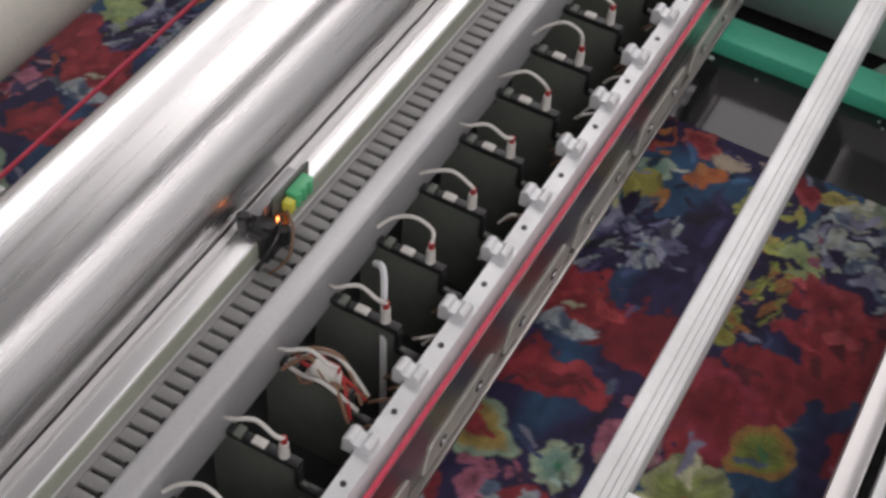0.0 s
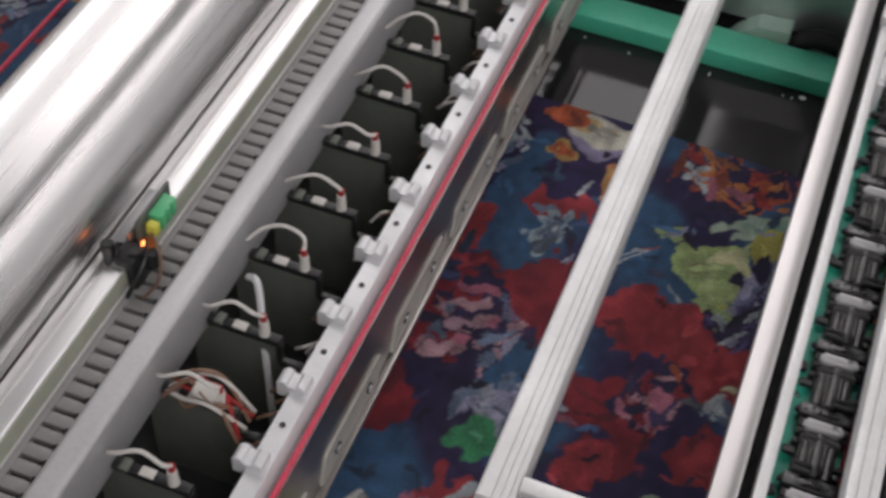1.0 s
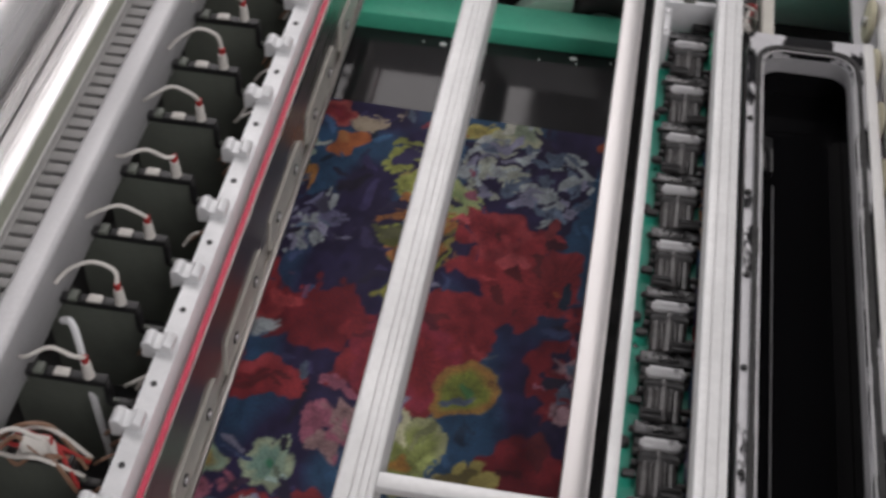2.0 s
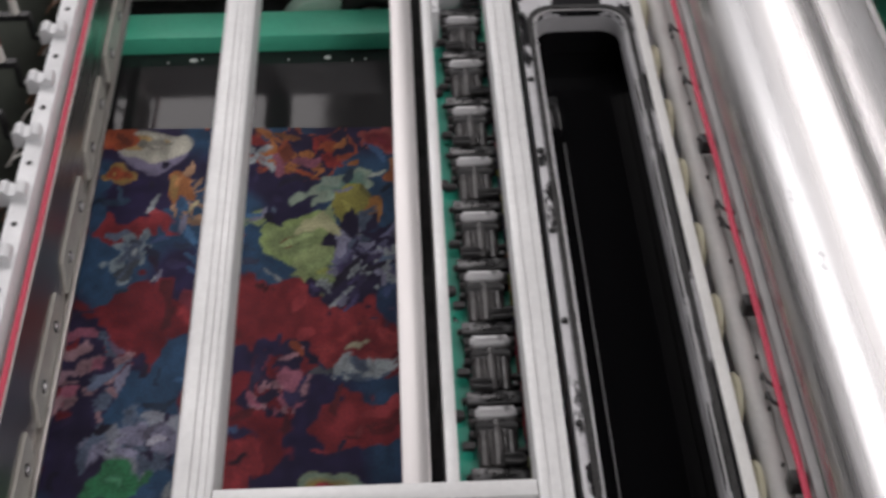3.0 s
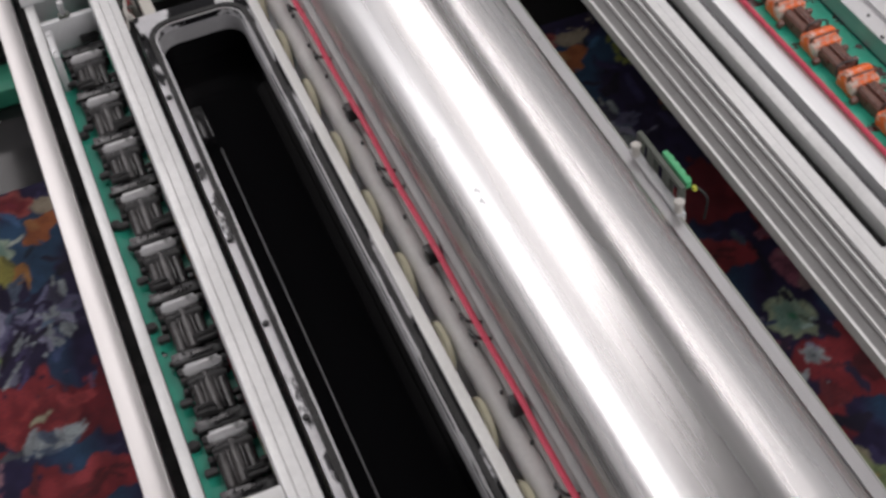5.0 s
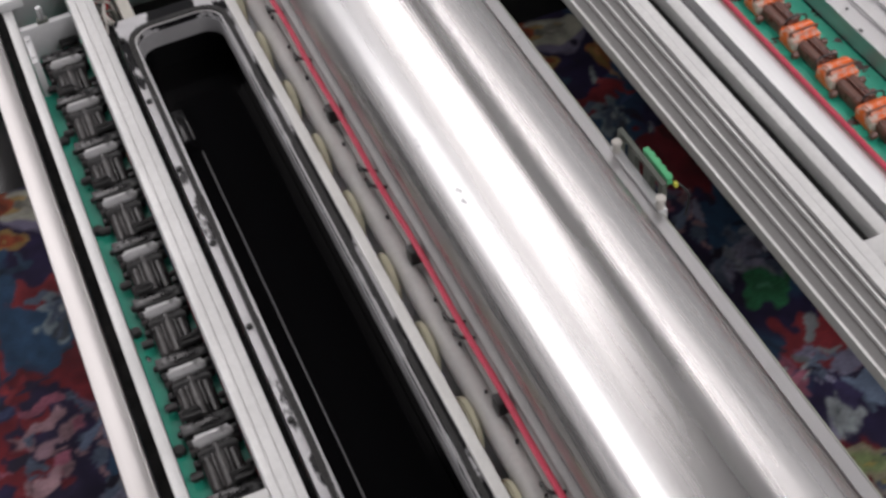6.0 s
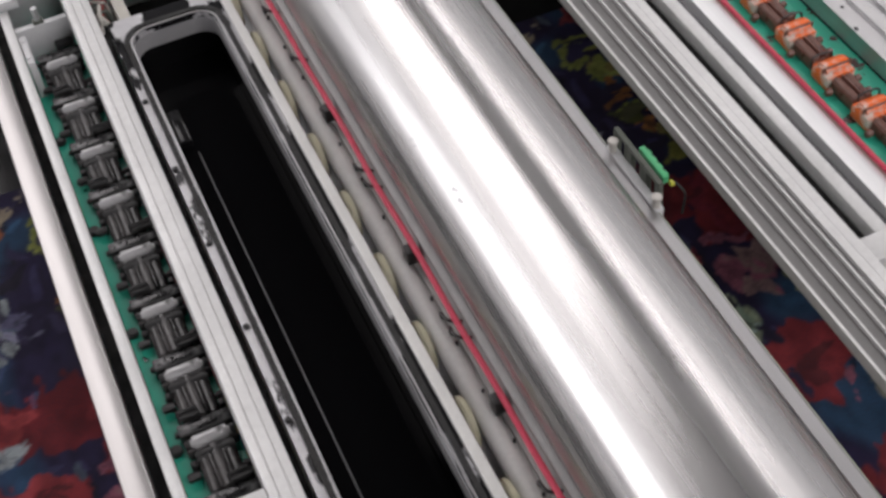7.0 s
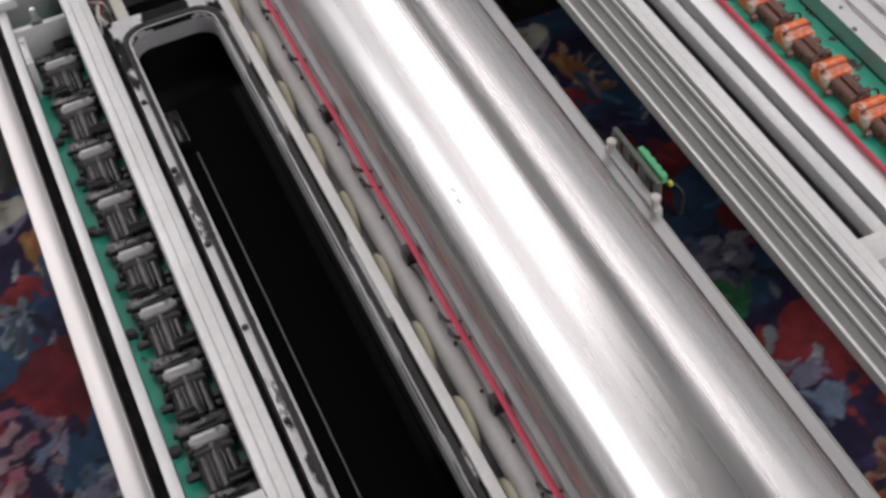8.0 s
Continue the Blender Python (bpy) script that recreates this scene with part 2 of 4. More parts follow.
def grooved(x0, x1, z0, z1, cuts, r):
    """A bar's outline with rounded shoulders and fine grooves along its top."""
    pts = [(x0, z0)]
    pts += [(x0 + r - r * math.cos(radians(a)), z1 - r + r * math.sin(radians(a))) for a in (0, 22, 45, 67, 90)]
    for c in cuts:
        pts += [(c - 0.0008, z1), (c - 0.0004, z1 - 0.0013), (c + 0.0004, z1 - 0.0013), (c + 0.0008, z1)]
    q = 0.002
    pts += [(x1 - q + q * math.sin(radians(a)), z1 - q + q * math.cos(radians(a))) for a in (0, 45, 90)]
    return pts + [(x1, z0)]


NEAR, FAR = 0.16, 1.475

# ---------------------------------------------------------------- hall
def wall(name, x0, x1, y0, y1, z0, z1, mat, label, category):
    return thing(name, bm_box(x0, x1, y0, y1, z0, z1), mat, label, category, kind="structure")


wall("floor", -5, 5, -4, 7, -0.1, 0.0, CONCRETE, "smooth grey concrete floor of the hall", "floor")
wall("ceiling", -5, 5, -4, 7, 4.5, 4.6, HALLCEIL, "plain grey ceiling of the hall", "ceiling")
wall("wall_west", -5.15, -5, -4, 7, 0, 4.5, HALLWALL, "plain pale grey hall wall", "wall")
wall("wall_east", 5, 5.15, -4, 7, 0, 4.5, HALLWALL, "plain pale grey hall wall", "wall")
wall("wall_north", -5, 5, 7, 7.15, 0, 4.5, HALLWALL, "plain pale grey hall wall", "wall")
wall("wall_south", -5, 5, -4.15, -4, 0, 4.5, HALLWALL, "plain pale grey hall wall", "wall")

# unseen window band, made up to frame the west fill light
w1 = group_thing("added_window_1", "unseen window band with thin white bars, added around the fill light", "window", kind="structure")
for z in (1.36, 3.84):
    part("window_sill", bm_box(-5.0, -4.93, -0.6, 6.6, z - 0.04, z + 0.04, 0.004), WHITE, w1)
for k in range(7):
    part("window_bar", bm_box(-4.995, -4.95, -0.6 + 1.2 * k - 0.02, -0.6 + 1.2 * k + 0.02, 1.40, 3.80, 0.003), WHITE, w1)

# machine bed and cross beams that carry the bars
bed = group_thing("machine_bed", "grey steel machine bed under the belt", "machine frame")
part("bed_table", bm_box(-3.6, 3.6, NEAR, 1.37, 0.80, 0.885, 0.004), GALV, bed)
for i, x in enumerate((-3.2, -1.6, 0.0, 1.6, 3.2)):
    for y in (NEAR + 0.05, 1.25):
        part("leg", bm_box(x - 0.05, x + 0.05, y - 0.05, y + 0.05, 0.0, 0.80, 0.004), GALV, bed)
for name, y0, y1, lab in (("cross_beam", NEAR - 0.08, NEAR - 0.01, "grey steel beam carrying the bars' near ends"),
                          ("cross_beam", 1.405, 1.46, "grey steel channel carrying the bars' far ends")):
    g = group_thing(name, lab, "beam", group="beams of the machine")
    part("channel", bm_extrude([(-1.5, 0.905), (1.5, 0.905), (1.5, 1.03), (-1.5, 1.03)], y0, y1), GALV, g)
    for x in (-1.45, 1.45):
        part("leg", bm_box(x - 0.04, x + 0.04, y0 + 0.003, y1 - 0.003, 0.0, 0.905, 0.003), GALV, g)

# ---------------------------------------------------------------- cloth and belt that run along x
SPEED, REPEAT, SKEW = 0.275, 0.587, 1.3
CLOTH_Z, CLOTH_FAR, CLOTH_NEAR = 0.900, 1.172, 0.38
NU, NV = 256, 346


def print_of_cloth():
    """Colours of one repeat of the flower print, on a grid of NU by NV."""
    rng = np.random.RandomState(7)
    du, dv = REPEAT / NU, (CLOTH_FAR - CLOTH_NEAR) / NV
    uu, yy = np.meshgrid((np.arange(NU) + 0.5) * du, CLOTH_NEAR + (np.arange(NV) + 0.5) * dv, indexing="ij")

    def fog(cells, seed):
        """Soft noise that closes on itself along u."""
        r = np.random.RandomState(seed)
        g = r.rand(cells, cells + 2)
        a, b = uu / REPEAT * cells, (yy - CLOTH_NEAR) / (CLOTH_FAR - CLOTH_NEAR) * cells
        i, j = a.astype(int), b.astype(int)
        s, t = a - i, b - j
        s, t = s * s * (3 - 2 * s), t * t * (3 - 2 * t)
        at = lambda p, q: g[p % cells, q % (cells + 2)]
        return (at(i, j) * (1 - s) + at(i + 1, j) * s) * (1 - t) + (at(i, j + 1) * (1 - s) + at(i + 1, j + 1) * s) * t

    wu = (fog(14, 61) - 0.5) * 0.030 + (fog(36, 62) - 0.5) * 0.014 + (fog(80, 63) - 0.5) * 0.006
    wy = (fog(14, 64) - 0.5) * 0.030 + (fog(36, 65) - 0.5) * 0.014 + (fog(80, 66) - 0.5) * 0.006
    grain = 0.5 * fog(24, 1) + 0.3 * fog(50, 2) + 0.2 * fog(96, 3)
    broad = 0.6 * fog(6, 4) + 0.4 * fog(12, 5)
    blue, navy = np.array((0.030, 0.105, 0.215)), np.array((0.030, 0.024, 0.085))
    w = np.clip((broad - 0.53) * 9, 0, 1)[..., None]
    img = navy * (1 - w) + blue * w
    img *= (0.8 + 0.4 * grain)[..., None]

    def near(u, y):
        d = (uu + wu - u + REPEAT / 2) % REPEAT - REPEAT / 2
        return d, yy + wy - y

    def lay(mask, col, shade=None):
        nonlocal img
        c = np.array(col) * np.ones_like(img)
        if shade is not None:
            c = c * shade[..., None]
        img = img * (1 - mask[..., None]) + c * mask[..., None]

    def blob(u, y, ru, ry, col, rough=0.55, turn=0.0):
        dx, dy = near(u, y)
        t = radians(turn)
        a, b = dx * math.cos(t) + dy * math.sin(t), -dx * math.sin(t) + dy * math.cos(t)
        d = np.hypot(a / ru, b / ry) + (grain - 0.5) * rough * 2 + (broad - 0.5) * rough
        lay(np.clip((1.0 - d) * 14, 0, 1), col, 0.7 + 0.65 * fog(30, int(u * 991) % 90 + 10))

    def flower(u, y, r, petals, col, heart=(0.5, 0.4, 0.05), tip=None, turn=0.0, deep=0.32, power=0.6):
        dx, dy = near(u, y)
        rad, ang = np.hypot(dx, dy) + 1e-6, np.arctan2(dy, dx) + turn
        edge = r * (1 - deep + deep * np.abs(np.cos(petals * ang / 2)) ** power) * (0.9 + 0.3 * (grain - 0.5))
        mask = np.clip((edge - rad) / 0.0022, 0, 1)
        lay(mask, col, (0.62 + 0.5 * np.clip(rad / r, 0, 1)) * (0.85 + 0.3 * np.abs(np.cos(petals * ang * 2.0))))
        if tip is not None:
            lay(mask * np.clip((rad / edge - 0.55) * 3, 0, 0.8), tip)
        lay(np.clip((r * 0.17 - rad) / 0.002, 0, 1), heart)

    def cluster(u, y, ru, ry, cols, count, size):
        if count > 20:
            blob(u, y, ru * 1.05, ry * 1.05, (0.028, 0.022, 0.070), 0.9)
            size, count = size * 0.78, int(count * 1.1)
        for _ in range(count):
            a, q = rng.rand() * 6.28, math.sqrt(rng.rand())
            c = np.array(cols[rng.randint(len(cols))])
            if rng.rand() < 0.45:
                t = rng.rand() * 180
                blob(u + ru * q * math.cos(a), y + ry * q * math.sin(a), size * 1.2, size * 0.45, c, 0.2, t)
            else:
                flower(u + ru * q * math.cos(a), y + ry * q * math.sin(a), size * (0.7 + 0.7 * rng.rand()), rng.randint(4, 7), c,
                       c * 0.35, turn=rng.rand() * 3, deep=0.5)

    red, deepred, orange = (0.37, 0.032, 0.040), (0.25, 0.018, 0.026), (0.58, 0.11, 0.025)
    cream, lime, yellow = (0.60, 0.58, 0.38), (0.42, 0.56, 0.22), (0.52, 0.43, 0.11)
    aqua, pink, lilac = (0.27, 0.48, 0.38), (0.48, 0.14, 0.22), (0.34, 0.34, 0.50)
    pale, slate = (0.48, 0.55, 0.58), (0.14, 0.20, 0.30)
    # broad red grounds
    for u, y, ru, ry in ((0.143, 1.022, 0.060, 0.026), (0.161, 0.905, 0.062, 0.055), (0.295, 0.905, 0.085, 0.050), (0.268, 0.800, 0.055, 0.055),
                         (0.425, 0.860, 0.065, 0.042), (0.396, 0.785, 0.060, 0.028), (0.524, 0.820, 0.060, 0.065), (0.581, 0.980, 0.060, 0.050),
                         (0.555, 0.880, 0.055, 0.050), (0.368, 0.777, 0.035, 0.026), (0.030, 0.930, 0.050, 0.050), (0.100, 0.840, 0.060, 0.050),
                         (0.480, 0.640, 0.070, 0.040), (0.210, 0.640, 0.080, 0.050), (0.330, 0.560, 0.090, 0.050), (0.090, 0.540, 0.060, 0.050),
                         (0.520, 0.500, 0.080, 0.050), (0.200, 0.450, 0.080, 0.040), (0.055, 0.720, 0.045, 0.040)):
        blob(u, y, ru, ry, red if rng.rand() < 0.7 else deepred)
    # single flowers
    flower(0.381, 1.155, 0.030, 5, red, (0.3, 0.02, 0.05), (0.55, 0.12, 0.10))
    flower(0.364, 0.865, 0.036, 5, red, cream, (0.45, 0.05, 0.05))
    flower(0.060, 0.950, 0.045, 5, red, deepred)
    flower(0.581, 1.006, 0.042, 6, red, deepred, (0.45, 0.06, 0.07))
    flower(0.524, 0.830, 0.055, 5, red, deepred, (0.42, 0.04, 0.08))
    flower(0.269, 0.734, 0.030, 5, red, (0.02, 0.01, 0.02))
    flower(0.509, 1.150, 0.036, 6, red, deepred, (0.5, 0.08, 0.1))
    blob(0.300, 1.135, 0.062, 0.036, orange, 0.8)
    cluster(0.300, 1.135, 0.052, 0.032, (orange, (0.62, 0.22, 0.05), (0.45, 0.04, 0.03)), 26, 0.011)
    flower(0.262, 1.125, 0.024, 5, pale, pale, deep=0.85, power=1.6)
    blob(0.113, 1.160, 0.030, 0.022, orange, 0.6)
    cluster(0.113, 1.160, 0.026, 0.016, (orange, (0.5, 0.06, 0.02)), 10, 0.010)
    blob(0.138, 1.060, 0.050, 0.034, (0.030, 0.022, 0.085), 0.25)
    blob(0.149, 1.126, 0.037, 0.032, (0.30, 0.27, 0.42), 0.15)
    blob(0.149, 1.140, 0.036, 0.033, (0.64, 0.63, 0.52), 0.10, 30)
    blob(0.138, 1.150, 0.018, 0.012, (0.62, 0.42, 0.16), 0.3, 50)
    blob(0.122, 1.158, 0.020, 0.018, orange, 0.5)
    flower(0.110, 1.090, 0.020, 4, orange, yellow, yellow)
    for a in range(-95, 80, 24):
        x, y = math.cos(radians(a)), math.sin(radians(a))
        blob(0.184 + 0.024 * x, 1.075 + 0.029 * y, 0.015, 0.0026, (0.62, 0.36, 0.20), 0.05, a)
    blob(0.184, 1.076, 0.018, 0.022, (0.60, 0.22, 0.06), 0.25)
    blob(0.178, 1.076, 0.009, 0.015, (0.62, 0.36, 0.10), 0.2)
    flower(0.142, 0.984, 0.036, 7, slate, pale, (0.35, 0.45, 0.48), deep=0.6)
    flower(0.258, 1.041, 0.022, 4, lime, (0.2, 0.3, 0.05))
    flower(0.300, 1.006, 0.040, 5, lime, (0.3, 0.05, 0.03), (0.42, 0.58, 0.18))
    flower(0.330, 0.966, 0.036, 5, lime, (0.4, 0.45, 0.1), (0.48, 0.60, 0.24))
    flower(0.341, 1.075, 0.036, 6, aqua, (0.05, 0.35, 0.15), (0.50, 0.60, 0.45))
    blob(0.366, 1.033, 0.018, 0.030, (0.60, 0.26, 0.05), 0.4, 30)
    blob(0.400, 1.100, 0.034, 0.022, (0.55, 0.16, 0.04), 0.7)
    blob(0.425, 1.140, 0.026, 0.024, (0.55, 0.45, 0.32), 0.6)
    blob(0.350, 1.049, 0.020, 0.034, (0.50, 0.46, 0.08), 0.6)
    cluster(0.385, 0.985, 0.055, 0.045, (pale, lilac, slate, (0.2, 0.2, 0.36)), 44, 0.012)
    cluster(0.364, 0.945, 0.040, 0.028, (lilac, (0.10, 0.08, 0.22), pale), 24, 0.010)
    cluster(0.575, 1.100, 0.040, 0.045, (pale, lilac, (0.55, 0.60, 0.50), slate), 44, 0.013)
    flower(0.545, 1.157, 0.022, 4, yellow, (0.5, 0.2, 0.02), (0.55, 0.5, 0.12))
    flower(0.000, 1.152, 0.034, 6, (0.42, 0.52, 0.36), pale, cream)
    cluster(0.040, 1.080, 0.035, 0.050, (pale, slate, lilac), 30, 0.012)
    flower(0.540, 1.040, 0.034, 5, lime, (0.5, 0.5, 0.2), (0.48, 0.55, 0.22))
    blob(0.508, 0.985, 0.036, 0.060, (0.52, 0.30, 0.05), 0.8)
    cluster(0.506, 0.990, 0.036, 0.065, (yellow, (0.55, 0.22, 0.05), (0.40, 0.45, 0.07)), 40, 0.011)
    cluster(0.497, 1.080, 0.026, 0.030, (yellow, (0.45, 0.5, 0.1)), 16, 0.011)
    flower(0.497, 0.911, 0.020, 3, (0.42, 0.42, 0.06), (0.5, 0.2, 0.03), deep=0.15)
    blob(0.380, 0.838, 0.026, 0.014, slate, 0.5)
    cluster(0.380, 0.838, 0.026, 0.014, (pale, slate), 9, 0.011)
    cluster(0.304, 0.829, 0.032, 0.040, (pink, (0.55, 0.28, 0.34), deepred), 26, 0.012)
    cluster(0.120, 0.830, 0.040, 0.055, (pink, (0.45, 0.26, 0.30), slate, deepred), 34, 0.012)
    cluster(0.172, 0.765, 0.050, 0.035, (slate, (0.36, 0.40, 0.48), lilac), 26, 0.017)
    flower(0.159, 0.722, 0.026, 4, (0.04, 0.30, 0.12), (0.1, 0.4, 0.2))
    flower(0.355, 0.691, 0.040, 3, (0.50, 0.36, 0.08), red, aqua, deep=0.2)
    flower(0.433, 0.704, 0.038, 6, aqua, (0.05, 0.3, 0.15), (0.52, 0.58, 0.36))
    flower(0.584, 0.807, 0.040, 3, (0.30, 0.36, 0.05), (0.1, 0.3, 0.1), (0.50, 0.20, 0.05), deep=0.12)
    flower(0.544, 0.735, 0.048, 5, (0.40, 0.48, 0.12), (0.5, 0.25, 0.04), (0.50, 0.52, 0.28))
    flower(0.020, 0.695, 0.034, 11, yellow, (0.35, 0.16, 0.03), (0.55, 0.48, 0.12), deep=0.45)
    cluster(0.475, 0.760, 0.020, 0.030, (pink, (0.5, 0.3, 0.3)), 10, 0.012)
    # the band towards the near edge
    for k in range(16):
        u, y = rng.rand() * REPEAT, 0.40 + rng.rand() * 0.24
        flower(u, y, 0.022 + 0.022 * rng.rand(), rng.randint(4, 8), (red, lime, aqua, orange, cream, slate, pink)[k % 7], yellow, (0.5, 0.4, 0.3))
    for k in range(6):
        cluster(rng.rand() * REPEAT, 0.42 + rng.rand() * 0.22, 0.04, 0.04, (pale, lilac, slate, pink), 16, 0.012)
    # brush strokes and small petals that lift or deepen what lies under them
    for k in range(420):
        u, y = rng.rand() * REPEAT, CLOTH_NEAR + rng.rand() * (CLOTH_FAR - CLOTH_NEAR)
        c = img[int(u / du) % NU, min(int((y - CLOTH_NEAR) / dv), NV - 1)]
        f = (0.40, 0.55, 1.35, 1.7)[rng.randint(4)]
        if rng.rand() < 0.22:
            c, f = np.array((pale, pink, navy, lilac, slate, orange)[rng.randint(6)]), 0.8
        q = 0.004 + 0.008 * rng.rand()
        blob(u, y, q * 1.6, q * 0.6, np.clip(c * f + 0.012, 0, 0.7), 0.35, rng.rand() * 180)
    img *= (0.61 + 0.45 * fog(70, 71) * (0.6 + 0.8 * fog(20, 72)))[..., None]
    img = img * 0.9 + img.mean(-1, keepdims=True) * 0.1
    return np.clip(img * 0.84 + 0.004, 0.004, 0.8)


def cloth_mesh():
    img = print_of_cloth()
    us = np.linspace(0, REPEAT, NU + 1)
    vs = np.linspace(CLOTH_NEAR, CLOTH_FAR, NV + 1)
    gu, gv = np.meshgrid(us, vs, indexing="ij")
    z = 0.0006 * np.sin(gv * 21 + np.sin(gu * 2 * np.pi / REPEAT) * 1.5)
    co = np.stack([gu, gv, z], -1).reshape(-1, 3)
    i, j = np.meshgrid(np.arange(NU), np.arange(NV), indexing="ij")
    a = (i * (NV + 1) + j).ravel()
    quads = np.stack([a, a + NV + 1, a + NV + 2, a + 1], -1)
    me = bpy.data.meshes.new("cloth_repeat")
    me.from_pydata(co.tolist(), [], quads.tolist())
    pad = np.concatenate([img, img[:1]], 0)
    pad = np.concatenate([pad, pad[:, -1:]], 1)
    col = np.ones((NU + 1, NV + 1, 4), np.float32)
    col[..., :3] = pad
    att = me.color_attributes.new("print", "FLOAT_COLOR", "POINT")
    att.data.foreach_set("color", col.ravel())
    me.materials.append(CLOTH)
    me.update()
    return me


printed_fabric = group_thing("printed_fabric", "fabric printed with bright flowers, running over the belt", "fabric", (0, 0, CLOTH_Z))
cloth = cloth_mesh()
for k in range(-6, 1):
    ob = new("fabric_length", cloth)
    ob.parent, ob.location = printed_fabric, (k * REPEAT, 0, 0)

conveyor_belt = group_thing("conveyor_belt", "glossy black rubber printing belt under the fabric", "conveyor belt", (0, 0, CLOTH_Z - 0.006))
part("belt_sheet", bm_box(-3.52, 1.25, CLOTH_NEAR - 0.1, 1.3165, -0.009, 0.0), BELT, conveyor_belt)
spot = bmesh.new()
bm_cyl(0.0042, 0.0012, (0, 0, 0.0006), seg=9, into=spot)
spot_me = mesh_of("belt_mark", spot, WHITE)
small = bmesh.new()
bm_cyl(0.0013, 0.0010, (0, 0, 0.0005), seg=7, into=small)
small_me = mesh_of("belt_speck", small, WHITE)
rr = random.Random(3)
for k in range(31):
    x = -0.098 - 0.15 * 23 + 0.15 * k
    ob = new("belt_mark", spot_me)
    ob.parent, ob.location = conveyor_belt, (x, 1.303 + rr.uniform(-0.003, 0.003), 0)
    ob.scale = (1.0 + rr.uniform(-0.2, 0.4), 0.8, 1)
    for _ in range(3):
        ob = new("belt_speck", small_me)
        ob.parent, ob.location = conveyor_belt, (x + rr.uniform(-0.07, 0.07), 1.301 + rr.uniform(-0.006, 0.006), 0)


def motions():
    times = (0.0, 2.0, 4.0, 6.0, 8.0)
    walk(conveyor_belt, [(t, pose(SPEED * t, 0, CLOTH_Z - 0.006)) for t in times])
    # the fabric lies a little askew on the belt
    walk(printed_fabric, [(t, pose(SPEED * t - 0.0235, 0.003 - SPEED * t * math.tan(radians(SKEW)), CLOTH_Z, 0, 0, -SKEW)) for t in times])


# ---------------------------------------------------------------- green beam and the far side
g = group_thing("side_beam", "sea-green painted beam along the belt's far edge", "beam")
part("beam", bm_box(-1.6, 1.6, 1.318, 1.366, 0.885, 0.915, 0.004), GREEN, g)
cv = group_thing("drive_cover", "pale green sheet metal cover behind the beam", "machine cover")
part("cover", bm_extrude([(-0.092, 0.8505), (-0.008, 0.8505), (-0.008, 0.921), (-0.046, 0.919), (-0.056, 0.911), (-0.070, 0.897), (-0.080, 0.882), (-0.088, 0.866)], 1.376, 1.4035), PALE, cv)
part("cover", bm_extrude([(0.006, 0.8505), (0.075, 0.8505), (0.075, 0.905), (0.040, 0.905), (0.020, 0.897), (0.010, 0.885)], 1.380, 1.4035), PALE, cv)
thing("cable_hose", bm_tube([(-0.002, 1.384, 0.852), (0.000, 1.382, 0.890), (0.008, 1.382, 0.912), (0.026, 1.382, 0.920), (0.046, 1.386, 0.914), (0.060, 1.392, 0.906)], 0.0115, 12), RUBBER,
      "black hose arching over the pale cover", "hose")
# black sheet added to stand for the darkness behind the beam
thing("gap_shade_sheet", bm_box(-1.6, 1.6, 1.3675, 1.80, 0.840, 0.850), GAPSHADE, "black sheet added for the shade in the gap behind the green beam", "sheet")
rl = group_thing("rear_rail", "grey steel rail with a white pipe behind the machine", "rail")
part("rail", bm_box(-1.5, 1.5, 1.50, 1.575, 0.850, 1.012, 0.003), GALV, rl)
part("pipe", bm_cyl(0.011, 3.0, (0, 1.535, 1.0232), "x", 20), WHITE, rl, "white round pipe")
for x in (-1.45, 1.45):
    part("leg", bm_box(x - 0.03, x + 0.03, 1.51, 1.57, 0.0, 0.840, 0.003), GALV, rl)

# ---------------------------------------------------------------- round bars: cylinders and roller
def cylinder(name, x, z, r, mat, label, group=""):
    g = group_thing(name, label, "cylinder", group=group)
    part("shell", bm_cyl(r, FAR - NEAR - 0.14, (x, (FAR + NEAR) / 2 - 0.02, z), "y", 96, bevel=0.004), mat, g)
    part("shaft", bm_cyl(min(z - 1.0305, r * 0.7), FAR - NEAR + 0.06, (x, (FAR + NEAR) / 2 - 0.03, z), "y", 32), GALV, g)
    return g


cylinder("steel_cylinder", -0.5385, 1.095, 0.0745, STEEL, "polished bare steel cylinder with long streaks of reflected light", "steel cylinders")
cylinder("steel_cylinder", 0.4065, 1.095, 0.0745, STEEL, "polished bare steel cylinder with small dark smudges", "steel cylinders")
cylinder("coated_roller", -0.835, 1.08, 0.075, CREAM, "cream coated roller above the fabric")
for x, y, s in ((0.352, 0.726, 1.0), (0.347, 0.80, 0.6)):
    a = math.acos((x - 0.4065) / 0.0748)
    bm = bmesh.new()
    for k in range(5):
        bm_cyl(0.0014 * s * (1 + 0.5 * math.sin(k * 2.1)), 0.0003, (0, 0.004 * (k - 2) * s, 0.0015 * math.sin(k * 1.7)), "x", 8, bm)
    bm.transform(Matrix.Translation((0.4065 + 0.0747 * math.cos(a), y, 1.095 + 0.0747 * math.sin(a))) @ Matrix.Rotation(-a, 4, "Y"))
    thing("smudge", bm, ALU_DULL, "dark grey smudge on the polished cylinder", "smudge")


